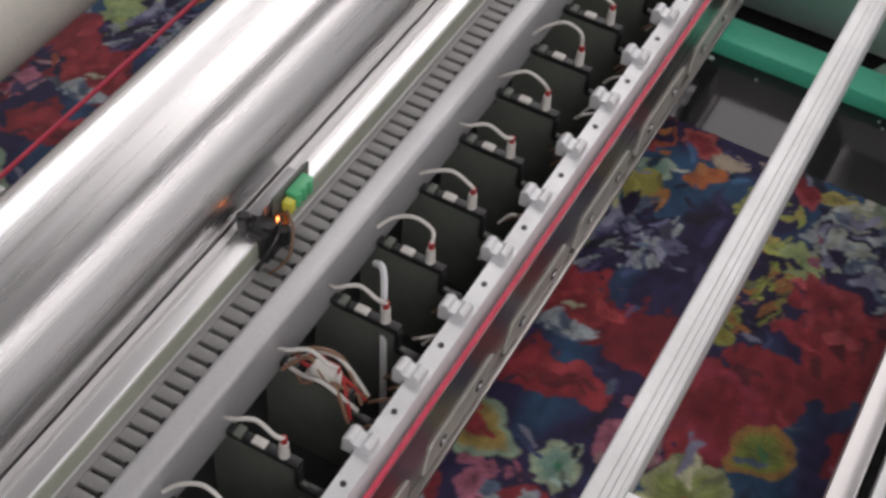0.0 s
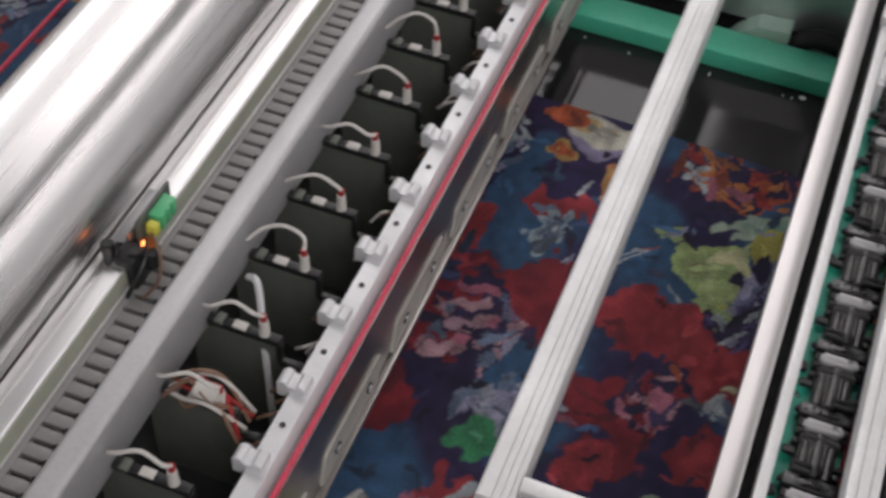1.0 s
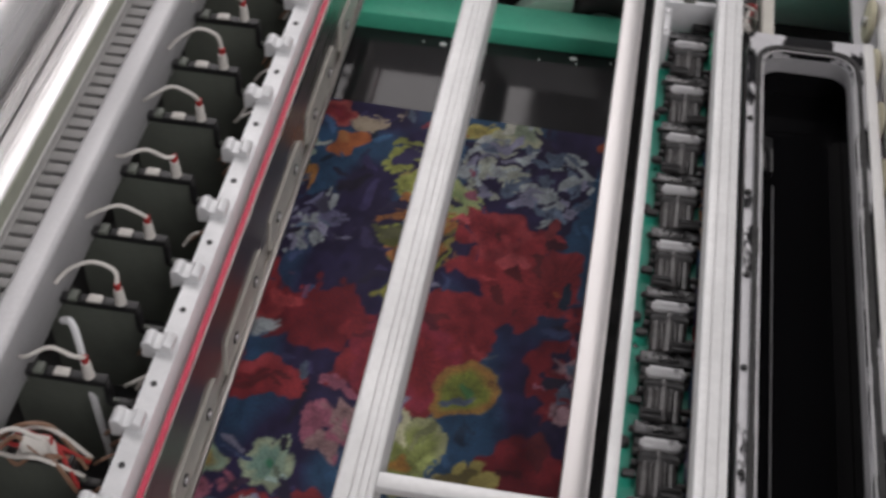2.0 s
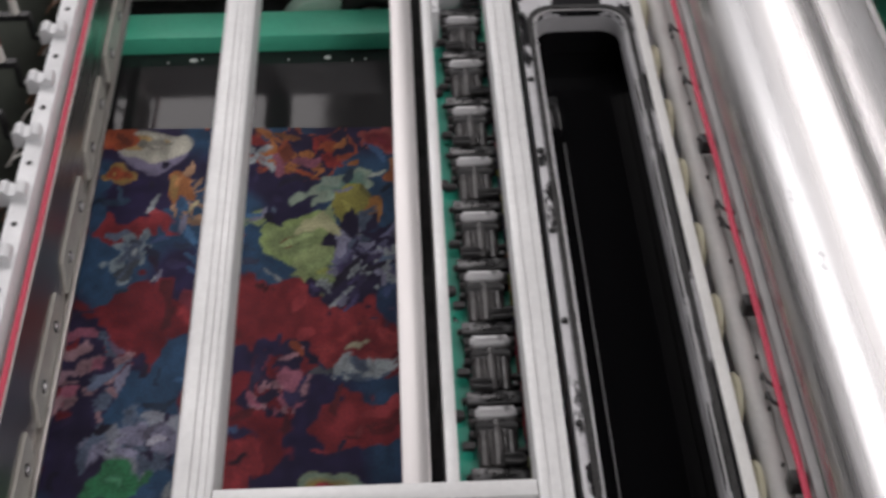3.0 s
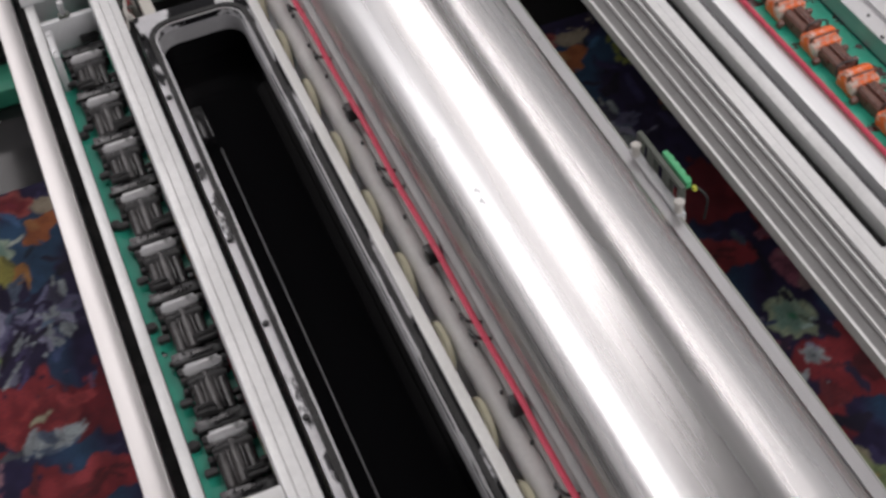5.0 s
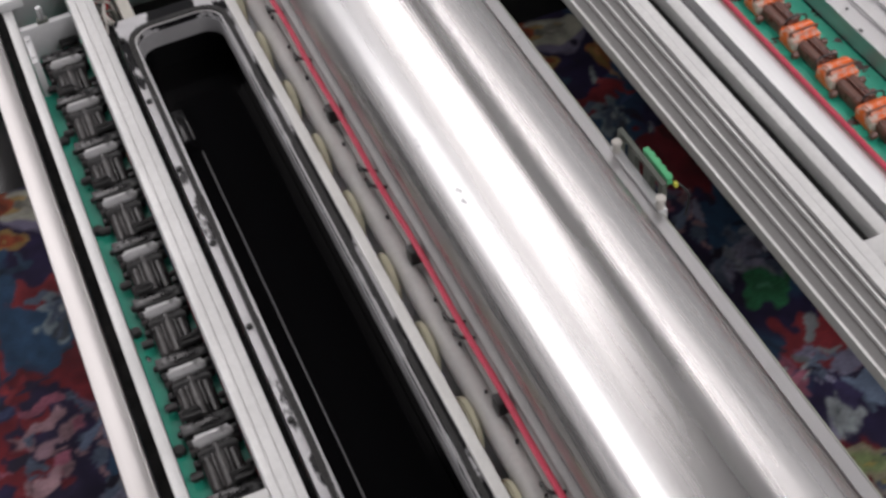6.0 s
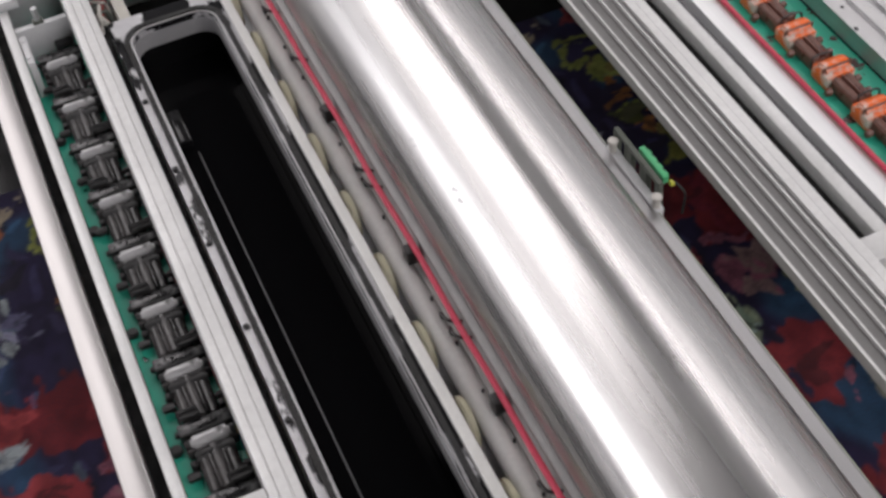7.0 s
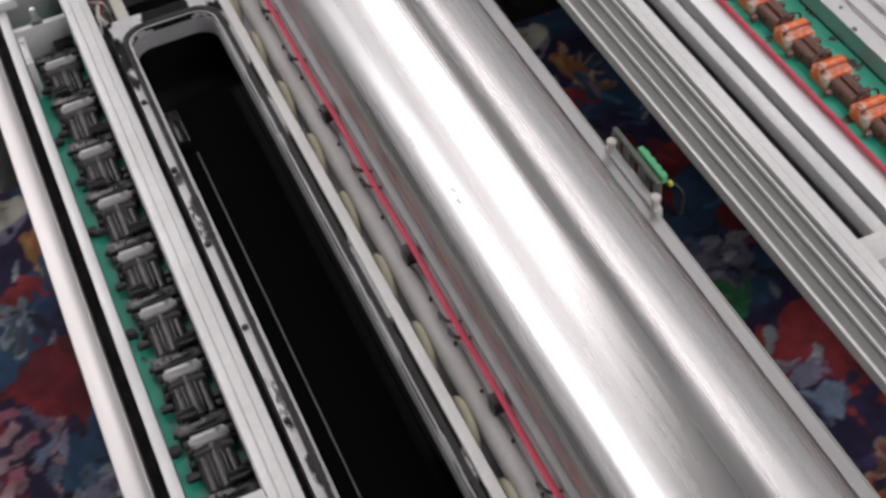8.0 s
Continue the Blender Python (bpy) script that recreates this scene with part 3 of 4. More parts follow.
def lip_rail(x, label, metal=None):
    g = group_thing("lip_rail", label, "rail", group="lip rails beside the cylinders")
    bm = bm_extrude([(x, 1.030), (x + 0.027, 1.030), (x + 0.027, 1.0795), (x + 0.0255, 1.081), (x + 0.0155, 1.081), (x + 0.0145, 1.0750), (x + 0.0080, 1.0750), (x + 0.0070, 1.081), (x + 0.001, 1.081), (x, 1.080)], NEAR - 0.06, FAR)
    part("strip", bm, metal or ALU_LIP, g)
    part("face", bm_box(x + 0.0272, x + 0.0284, NEAR - 0.06, FAR, 1.030, 1.0785), LIPFACE, g, "olive grey painted side face")
    part("bead", bm_tube([(x + 0.0290, NEAR - 0.06, 1.0592), (x + 0.0290, FAR, 1.0592)], 0.0009, 6), WHITE, g, "thin white bead")
    return g


lip_rail(-0.4645, "bright grooved rail with an olive side beside the cylinder")
lip_rail(0.4805, "grey grooved rail beside the polished cylinder", ALU_DULL)

# slotted strip
g = group_thing("slotted_strip", "grey strip with a row of black slots", "strip")
part("backing", bm_box(-0.4360, -0.3945, NEAR - 0.06, FAR, 1.030, 1.0505), BLACK, g)
part("margin", bm_box(-0.4360, -0.4295, NEAR - 0.06, FAR, 1.0505, 1.058, 0.0005), SLOTGREY, g)
part("margin", bm_box(-0.4065, -0.3945, NEAR - 0.06, FAR, 1.0505, 1.058, 0.0005), SLOTGREY, g)
land = mesh_of("land", bm_box(-0.4294, -0.4066, -0.0054, 0.0054, 1.0505, 1.058, 0.0006), SLOTGREY)
pin = mesh_of("slot_pin", bm_cyl(0.0031, 0.0094, (-0.4078, 0, 1.0540), seg=10), RUBBER)
y = NEAR
while y < FAR - 0.02:
    ob = new("land", land)
    ob.parent, ob.location = g, (0, y, 0)
    ob = new("slot_pin", pin)
    ob.parent, ob.location = g, (0, y + 0.0075, 0)
    y += 0.0150

# square tube
bar = group_thing("square_tube", "dull grey steel square tube with worn sheen", "bar")
part("tube", bm_extrude(rounded(-0.394, -0.370, 1.030, 1.0905, 0.006), NEAR - 0.058, FAR - 0.002), TUBE, bar)
for ya, yb in ((NEAR - 0.064, NEAR - 0.0582), (FAR - 0.0018, FAR + 0.004)):
    part("end_cap", bm_extrude(rounded(-0.3945, -0.3695, 1.030, 1.091, 0.006), ya, yb), BLACK, bar, "black plastic end cap")



# ---------------------------------------------------------------- sensor boards on the lip rails
def sensor(at, size, label):
    g = group_thing("sensor_unit", label, "sensor", at, group="sensors on the lip rails")
    g.scale = (size, size, size)
    part("bracket", bm_box(-0.006, 0.008, -0.030, 0.022, -0.004, 0.002, 0.001, bm_box(0.006, 0.008, -0.03, 0.022, -0.03, 0.012, 0.0006)), ALU_DULL, g, "bent aluminium bracket")
    part("board", bm_box(0.010, 0.0125, -0.024, 0.020, -0.016, 0.018, 0.0005), BOARD, g, "dark circuit board")
    part("housing", bm_box(0.004, 0.020, -0.046, -0.026, -0.030, 0.004, 0.002), BLACK, g, "black plastic housing")
    block = part("terminal_block", bm_box(0.013, 0.022, -0.011, 0.011, 0.002, 0.016, 0.001), TERMINAL, g, "green screw terminal block")
    bm = bmesh.new()
    for k in range(3):
        bm_box(0.0215, 0.0235, -0.010 + 0.007 * k, -0.0055 + 0.007 * k, 0.004, 0.016, 0.0004, bm)
    part("terminal_clamp", bm, TERMINAL, block)
    part("tag", bm_box(0.015, 0.023, -0.019, -0.0125, 0.004, 0.014, 0.001), YELLOWBIT, g, "yellow wire insulation")
    part("coil", bm_cyl(0.0055, 0.012, (0.018, -0.024, -0.002), "z", 12, bevel=0.001), COPPER, g, "orange copper coil")
    part("led", bm_cyl(0.0016, 0.003, (0.018, -0.0275, 0.005), "z", 8), LED, g, "small glowing orange lamp")
    for k, (x, y, h) in enumerate(((-0.002, -0.040, 0.022), (0.016, -0.036, 0.018), (0.024, -0.030, 0.014), (-0.004, 0.0, 0.006))):
        part("capacitor", bm_cyl(0.0048, h, (x, y, h / 2 - 0.012), "z", 12, bevel=0.0008), BLACK, g, "black capacitor")
    part("wire", bm_tube([(0.020, -0.020, 0.008), (0.030, -0.028, 0.004), (0.034, -0.040, -0.012), (0.024, -0.052, -0.026)], 0.0011, 6), BROWNWIRE, g)
    part("wire", bm_tube([(0.018, -0.024, 0.006), (0.024, -0.040, 0.0), (0.018, -0.056, -0.020)], 0.0016, 6), BLACK, g)
    return g


sensor((-0.452, 0.708, 1.085), 1.2, "sensor board with green terminal block and orange coil on the rail")
def comb_sensor(at):
    """A slotted dark carrier with a green strip, clipped to the rail by two pegs."""
    g = group_thing("sensor_unit", "slotted dark sensor carrier with green strip clipped to the rail", "sensor", at, group="sensors on the lip rails")
    carrier = part("carrier", bm_box(0.004, 0.009, -0.036, 0.036, -0.020, -0.012, 0.0008), BOARD, g, "dark slotted carrier")
    for y in (-0.034, -0.016, -0.010, 0.010, 0.016, 0.034):
        part("post", bm_box(0.004, 0.009, y - 0.003, y + 0.003, -0.012, 0.014, 0.0006), BOARD, carrier)
    for y0, y1 in ((-0.037, -0.013), (-0.013, 0.013), (0.013, 0.037)):
        part("bridge", bm_box(0.0042, 0.0088, y0, y1, 0.0142, 0.0180, 0.0006), BOARD, carrier)
    block = part("terminal_block", bm_box(0.0105, 0.0155, -0.034, 0.006, 0.012, 0.0195, 0.0008), TERMINAL, g, "green terminal strip")
    for k in range(4):
        part("terminal_clamp", bm_box(0.0157, 0.0170, -0.031 + 0.009 * k, -0.026 + 0.009 * k, 0.0128, 0.0185, 0.0004), TERMINAL, block)
    part("tag", bm_box(0.0160, 0.0195, -0.037, -0.0325, 0.009, 0.013, 0.0008), YELLOWBIT, g, "yellow wire insulation")
    part("wire", bm_tube([(0.021, -0.034, 0.010), (0.026, -0.042, 0.002), (0.022, -0.046, -0.016)], 0.0011, 6), BLACK, g)
    for y in (-0.044, 0.028):
        peg = part("peg", bm_cyl(0.0034, 0.010, (-0.001, y, 0.006), "z", 12, bevel=0.0008), CABLE, g, "white plastic peg")
        part("peg_head", bm_cyl(0.0046, 0.003, (-0.001, y, 0.0125), "z", 12, bevel=0.0008), CABLE, peg)
    part("clip_plate", bm_box(-0.004, 0.0038, -0.048, 0.036, -0.020, 0.002, 0.0008), ALU_CAST, g)
    return g


comb_sensor((0.509, 0.742, 1.080))

# ---------------------------------------------------------------- row of valve boards
thing("board_tray", bm_box(-0.4640, -0.2625, NEAR - 0.06, FAR, 0.925, 0.935), DARKBASE, "dark tray under the row of circuit boards", "tray")


def valve_board(at):
    g = group_thing("valve_board", "slate grey circuit board in a black frame with a white cable", "circuit board", at, group="row of valve boards")
    bm = bm_extrude([(-0.385, 0.9355), (-0.286, 0.9355), (-0.286, 1.018), (-0.306, 1.022), (-0.306, 1.043), (-0.3695, 1.043), (-0.3695, 1.029), (-0.385, 1.029)], 0.0, 0.0035)
    part("board", bm, BOARD, g)
    bm = bm_box(-0.3690, -0.3045, -0.003, 0.006, 1.0405, 1.0465, 0.0008)
    bm_box(-0.3075, -0.3035, -0.003, 0.005, 1.018, 1.041, 0.0006, bm)
    bm_box(-0.2895, -0.2855, -0.003, 0.005, 0.9355, 1.019, 0.0006, bm)
    bm_box(-0.3055, -0.2875, -0.003, 0.005, 1.0165, 1.0205, 0.0006, bm)
    part("frame", bm, BLACK, g, "black plastic edge frame")
    part("socket", bm_box(-0.346, -0.334, -0.003, 0.005, 1.0465, 1.0495, 0.0008), CABLE, g, "white pin socket")
    part("plug_housing", bm_box(-0.3615, -0.354, -0.005, 0.006, 1.0465, 1.051, 0.001), BOARD, g, "dark plug")
    plug = part("plug", bm_cyl(0.0048, 0.019, (-0.3185, 0.001, 1.056), "z", 12, bevel=0.0012, r2=0.0036), CABLE, g, "white cable plug")
    part("sleeve", bm_cyl(0.0028, 0.006, (-0.3185, 0.001, 1.068), "z", 10), REDTAPE, plug, "red sleeve")
    return g


R = random.Random(5)
FIRST = 0.885
first = None
for k in range(-7, 7):
    y = FIRST + 0.0752 * k
    if first is None:
        first = valve_board((0, y, 0))
        boards = [first]
    else:
        boards.append(copy_thing(first, pose(0, y, 0)))
for b in boards:
    lift, lean = R.uniform(0.0, 0.010), R.uniform(-0.012, 0.012)
    part("cable", bm_tube([(-0.3185, 0.001, 1.070), (-0.322, 0.002 + lean, 1.076 + lift), (-0.340, 0.004 + lean, 1.080 + lift * 0.9),
                           (-0.358, lean, 1.074 + lift * 0.4), (-0.3685, -0.004, 1.066)], 0.0018, 8), CABLE, b, "white cable")
    for _ in range(3):
        x0, y0 = R.uniform(-0.300, -0.290), R.uniform(0.015, 0.06)
        part("wire", bm_tube([(x0, y0, 1.018), (x0 + 0.010, y0 + R.uniform(-0.008, 0.008), 1.032), (x0 + 0.020, y0 + 0.006, 1.028), (x0 + 0.027, y0, 1.012)], 0.0015, 6),
             BROWNWIRE if R.random() < 0.7 else CABLE, b, "thin brown wire")
# a loose strap and a bundle of wires among the boards
thing("flat_strap", bm_tube([(-0.352, 0.700, 1.060), (-0.338, 0.690, 1.066), (-0.322, 0.664, 1.030), (-0.306, 0.640, 0.985), (-0.300, 0.632, 0.937)], 0.0032, 6), ALU_CAST,
      "pale grey flat strap hanging between two boards", "strap")
gb = group_thing("wire_bundle", "tangle of white and brown wires with a white sleeve", "wires", (-0.333, 0.585, 1.058))
for k in range(7):
    a = k * 0.9
    part("wire", bm_tube([(-0.030, 0.01 * math.sin(a), -0.01), (-0.01, 0.012 * math.cos(a), 0.012 * math.sin(a * 1.7)), (0.012, 0.014 * math.sin(a + 1), 0.006),
                          (0.034, 0.016 * math.cos(a * 1.3), -0.03)], 0.0018, 6), (CABLE, BROWNWIRE, REDTAPE, BROWNWIRE)[k % 4], gb)
part("sleeve", bm_cyl(0.0075, 0.020, (0.006, -0.004, 0.008), "x", 12, bevel=0.002), CABLE, gb, "white plastic sleeve")

# ---------------------------------------------------------------- clamp strip and side plate
cs = group_thing("clamp_strip", "bright cast aluminium strip with a row of clamp blocks", "clamp strip")
part("strip", bm_extrude([(-0.2745, 1.030), (-0.2527, 1.030), (-0.2527, 1.040), (-0.2585, 1.051), (-0.2745, 1.051)], NEAR - 0.06, FAR), ALU_CAST, cs)
cb = bm_extrude([(-0.2865, 1.042), (-0.2615, 1.042), (-0.2615, 1.0585), (-0.2655, 1.0605), (-0.2685, 1.0605), (-0.2700, 1.0555), (-0.2765, 1.0555), (-0.278, 1.0605), (-0.2825, 1.0605), (-0.2865, 1.057)], -0.0078, 0.0078)
bmesh.ops.bevel(cb, geom=list(cb.edges), offset=0.0009, segments=1, affect="EDGES")
clamp_me = mesh_of("clamp_block", cb, ALU_CAST)
hole_me = mesh_of("screw_hole", bm_cyl(0.0026, 0.0012, (-0.2665, 0, 1.0513), seg=10), BLACK)
for k in range(-8, 7):
    y = 0.923 + 0.0752 * k
    ob = new("clamp_block", clamp_me)
    ob.parent, ob.location = cs, (0, y, 0)
    ob = new("screw_hole", hole_me)
    ob.parent, ob.location = cs, (0, y + 0.0376, 0)

sp = group_thing("side_plate", "steel side plate with slanted openings and screws", "plate")
PX0, PX1, PZ0, PZ1 = -0.2525, -0.2490, 0.934, 1.0295


part("web", bm_box(PX0, PX1, NEAR, FAR - 0.09, PZ0, PZ1), PLATE, sp)
part("foot", bm_box(-0.2488, -0.2420, NEAR, FAR - 0.09, 0.9335, 0.938, 0.0006), PLATE, sp)
bm = bmesh.new()
for x in (-0.2489, -0.2468):
    ring = [bm.verts.new((x, y, z)) for y, z in ((-0.060, 0.9385), (0.054, 0.9385), (0.058, 0.942), (0.064, 0.968), (0.060, 0.972), (-0.046, 0.972), (-0.052, 0.969), (-0.062, 0.942))]
    bm.faces.new(ring)
lo, hi = bm.verts[:8], bm.verts[8:16]
for k in range(8):
    bm.faces.new((lo[k], lo[(k + 1) % 8], hi[(k + 1) % 8], hi[k]))
patch_me = mesh_of("cover_plate", bm, COVERPLATE)
screw_me = mesh_of("screw", bm_cyl(0.0036, 0.003, (-0.2455, 0, 0.955), "x", 10, bevel=0.0006), GALV)
washer_me = mesh_of("washer", bm_cyl(0.0056, 0.0012, (-0.2463, 0, 0.955), "x", 12), BLACK)
yy = NEAR + 0.06
while yy < FAR - 0.15:
    for nm, me, dy in (("cover_plate", patch_me, 0.0), ("washer", washer_me, -0.030), ("screw", screw_me, -0.030), ("washer", washer_me, 0.036), ("screw", screw_me, 0.036)):
        ob = new(nm, me)
        ob.parent, ob.location = sp, (0, yy + dy, 0)
    yy += 0.150


def rope(x, z, mat, label, r=0.003, wob=0.0):
    r *= 0.85
    pts = [(x + wob * math.sin(k * 2.3), NEAR - 0.06 + (FAR - NEAR + 0.06) * k / 24, z + wob * math.cos(k * 1.7)) for k in range(25)]
    return thing("red_rope", bm_tube(pts, r, 8), mat, label, "rope", "red ropes along the bars")


rope(-0.2475, 1.0455, ROPE, "taut red cord on the edge of the clamp strip")
rope(-0.676, 1.058, ROPE, "taut red cord over the fabric beside the steel cylinder", 0.0028)

lb = group_thing("roller_bracket", "white painted bracket beside the coated roller", "bracket")
part("arm", bm_box(-0.790, -0.668, 0.590, 0.612, 1.030, 1.052, 0.002), WHITE, lb)
part("bolt", bm_cyl(0.004, 0.006, (-0.684, 0.601, 1.0548), seg=8, bevel=0.001), GALV, lb)

# ---------------------------------------------------------------- white frame over the fabric
wf = group_thing("ribbed_guard", "white ribbed aluminium guard over the fabric", "guard")
part("long_bar", bm_extrude(grooved(-0.109, -0.080, 1.030, 1.0690, (-0.0965, -0.0905, -0.0850), 0.005), 0.575, FAR), WHITE, wf)
part("cross_bar", bm_box(-0.0798, 0.1405, 0.588, 0.601, 1.062, 1.071, 0.001), WHITE, wf)
part("long_bar", bm_extrude(grooved(0.141, 0.165, 1.0365, 1.0710, (0.1485, 0.1575), 0.0025), NEAR - 0.06, FAR), WHITE, wf)
part("corner_plug", bm_box(-0.106, -0.083, 0.571, 0.578, 1.033, 1.064, 0.002), ALU_CAST, wf)

# ---------------------------------------------------------------- bright rail, black gap, white strip
er = group_thing("edge_rail", "bright aluminium double rail with a dark gap between", "rail")
part("bright_bar", bm_extrude(rounded(0.0485, 0.0690, 1.030, 1.062, 0.002, 2), NEAR - 0.06, FAR), ALU_SATIN, er)
# channel floor in near black: the gap's shade is in its colour
part("channel", bm_box(0.0692, 0.0790, NEAR - 0.06, FAR, 1.030, 1.034), GAPSHADE, er, "channel floor coloured black for the gap's shade")
part("white_strip", bm_extrude(rounded(0.0792, 0.0885, 1.030, 1.061, 0.0015, 2), NEAR - 0.06, FAR), WHITE, er, "narrow white strip")

# ---------------------------------------------------------------- rows of ink valves on teal plates
def valve(at, bodymat, blockmat, platemat, label, group, side, clipmat, width):
    """One valve: ridged body, collar block, wire clip and side nipples; y runs towards the far end."""
    g = group_thing("ink_valve", label, "valve", at, group=group)
    g.scale = (width, 1, 1)
    bm = bm_box(-0.0145, 0.0155, -0.0362, 0.0075, 0.0, 0.0105, 0.0018)
    for x, r in ((-0.0095, 0.0040), (0.0005, 0.0052), (0.0105, 0.0040)):
        bm_cyl(r, 0.043, (x, -0.0145, 0.0098), "y", 12, bm, 0.001)
    body = part("body", bm, bodymat, g)
    for x in (-0.0048, 0.0058):
        part("ridge", bm_box(x - 0.0008, x + 0.0008, -0.034, 0.006, 0.0102, 0.0142, 0.0004), bodymat, body)
    part("belly", bm_cyl(0.0072, 0.031, (0.0005, 0.0005, 0.0078), "x", 14, bevel=0.0015), BLACK, body, "rounded belly wet with ink")
    base = part("collar_base", bm_box(-0.0195, 0.0205, 0.0065, 0.0195, 0.0, 0.0115, 0.0018), bodymat, g)
    part("collar", bm_cyl(0.0058, 0.031, (0.0005, 0.0130, 0.0125), "x", 18, bevel=0.0022), blockmat, base, "pale collar smeared with ink")
    for x in (-0.0172, 0.0182):
        part("collar_stop", bm_cyl(0.0042, 0.004, (x, 0.0130, 0.0125), "x", 12, bevel=0.0008), BLACK, base)
    part("cross_bar", bm_box(-0.0200, 0.0210, 0.0195, 0.0216, 0.0060, 0.0160, 0.0006), BLACK, g, "black retaining bar")
    plate = part("top_plate", bm_box(-0.0205, 0.0215, 0.0218, 0.0328, 0.0, 0.0150, 0.0014), platemat, g, "flat top plate")
    sx = -0.009 if side else 0.010
    part("clip", bm_tube([(sx - 0.0075, 0.0325, 0.0150), (sx - 0.0075, 0.0400, 0.0190), (sx - 0.006, 0.0410, 0.0190), (sx + 0.006, 0.0410, 0.0190),
                          (sx + 0.0075, 0.0400, 0.0190), (sx + 0.0075, 0.0345, 0.0190), (sx - 0.0065, 0.0345, 0.0188)], 0.0011, 6), clipmat, plate, "wire clip")
    part("clip_seat", bm_box(sx - 0.0085, sx + 0.0085, 0.0330, 0.0425, 0.0152, 0.0172, 0.0006), BLACK, plate)
    for k in range(3):
        part("stud", bm_cyl(0.0012, 0.0014, (-sx + 0.0055 * (k - 1), 0.0255 + 0.003 * ((k * 2) % 3) * 0.6, 0.0154), "z", 7), BLACK, plate)
    for r, h, p in ((0.0038, 0.010, (-0.0205, -0.012, 0.006)), (0.0030, 0.008, (-0.0195, 0.030, 0.006)), (0.0034, 0.010, (0.0205, -0.018, 0.006))):
        part("nipple", bm_cyl(r, h, p, "x", 10, bevel=0.001), BLACK, g)
    part("lug", bm_box(-0.0200, -0.0150, -0.006, 0.0, 0.0, 0.010, 0.001), BLACK, g)
    part("lug", bm_box(0.0160, 0.0210, -0.030, -0.024, 0.0, 0.010, 0.001), BLACK, g)
    return g


def stained_valve(at, label, group, side):
    """One valve of the far row: ridged brown body and a square pale collar block."""
    g = group_thing("ink_valve", label, "valve", at, group=group)
    bm = bm_box(-0.0105, 0.0105, -0.0310, 0.0020, 0.0, 0.0125, 0.0015)
    bm_cyl(0.0042, 0.033, (-0.0056, -0.0145, 0.0110), "y", 12, bm, 0.001)
    bm_cyl(0.0042, 0.033, (0.0056, -0.0145, 0.0110), "y", 12, bm, 0.001)
    body = part("body", bm, BODY_OR, g)
    part("ridge", bm_box(-0.0009, 0.0009, -0.029, 0.001, 0.0120, 0.0158, 0.0004), BODY_OR, body)
    bm = bm_box(-0.0150, 0.0155, 0.0022, 0.0270, 0.0, 0.0150, 0.0022)
    bm_cyl(0.0085, 0.028, (0.0002, 0.0155, 0.0125), "x", 18, bm, 0.002)
    collar = part("collar", bm, BLOCK_OR, g)
    part("seam", bm_box(-0.0152, 0.0157, 0.0100, 0.0112, 0.0145, 0.0205, 0.0003), BODY_OR, collar)
    sx = -0.004 if side else 0.004
    part("wire_arch", bm_tube([(sx - 0.011, 0.0265, 0.0100), (sx - 0.010, 0.0285, 0.0185), (sx, 0.0290, 0.0205), (sx + 0.010, 0.0280, 0.0185), (sx + 0.0105, 0.0265, 0.0100)], 0.0010, 6), BLACK, g, "black wire arch")
    for p in ((-0.0165, -0.004, 0.005), (0.0165, 0.0, 0.005), (0.0150, -0.018, 0.005)):
        part("lug", bm_cyl(0.0034, 0.007, p, "x", 10, bevel=0.001), BODY_OR, g)
    return g


thing("teal_plate", bm_box(0.0887, 0.1408, NEAR - 0.06, FAR, 1.000, 1.012), TEAL_INK, "teal painted plate splashed with black ink", "plate")
dark = [valve((0.1235, 0.0, -5), BODY_INK, COLLAR_INK, BLOCK_INK, "grey ink valve smeared with black ink", "black ink valves", s, BLACK, 1.02) for s in (True, False)]
for k in range(-8, 4):
    y = 0.9620 + 0.0704 * k
    src = dark[k % 2]
    if src.location.z < -1:
        src.location = (0.1195, y, 1.012)
    else:
        copy_thing(src, pose(0.1195, y, 1.012))
knob_me = mesh_of("drain_knob", bm_cyl(0.0052, 0.006, (0, 0, 0.003), seg=12, bevel=0.0012), BLACK)
for k in range(-3, 2):
    tagged(new("drain_knob", knob_me), "small round black knob on the teal plate", "knob", "knobs on the teal plate").location = (0.0925, 0.957 + 0.129 * k, 1.012)

eb = group_thing("end_bracket", "pale grey bracket across the far end of the valve row", "bracket")
part("cross_plate", bm_box(0.0887, 0.1408, 1.218, 1.225, 1.012, 1.053, 0.001), ALU_CAST, eb)
part("cross_plate", bm_box(0.0887, 0.1408, 1.268, 1.276, 1.012, 1.074, 0.001), TUBE, eb)
part("corner_block", bm_box(0.0770, 0.1010, 1.244, 1.2675, 1.0615, 1.0720, 0.001), ALU_CAST, eb)
clamp = part("clamp", bm_box(0.0895, 0.0965, 1.160, 1.205, 1.012, 1.056, 0.001), ALU_CAST, eb)
for y in (1.168, 1.196):
    part("clamp_screw", bm_cyl(0.0020, 0.002, (0.0930, y, 1.0568), seg=10, bevel=0.0004), GALV, clamp)
bolt = part("bolt", bm_cyl(0.0030, 0.022, (0.113, 1.2215, 1.061), seg=10, bevel=0.0006), GALV, eb)
part("bolt_head", bm_box(0.1075, 0.1185, 1.2185, 1.2245, 1.0535, 1.0580, 0.0008), BOARD, bolt, "dark clamp nut")

# ---------------------------------------------------------------- ink trough
tr = group_thing("ink_trough", "open steel trough of black ink, rim splashed with ink", "ink trough")
TX0, TX1, TY0, TY1, TZ = 0.1728, 0.2915, NEAR, 1.176, 1.060
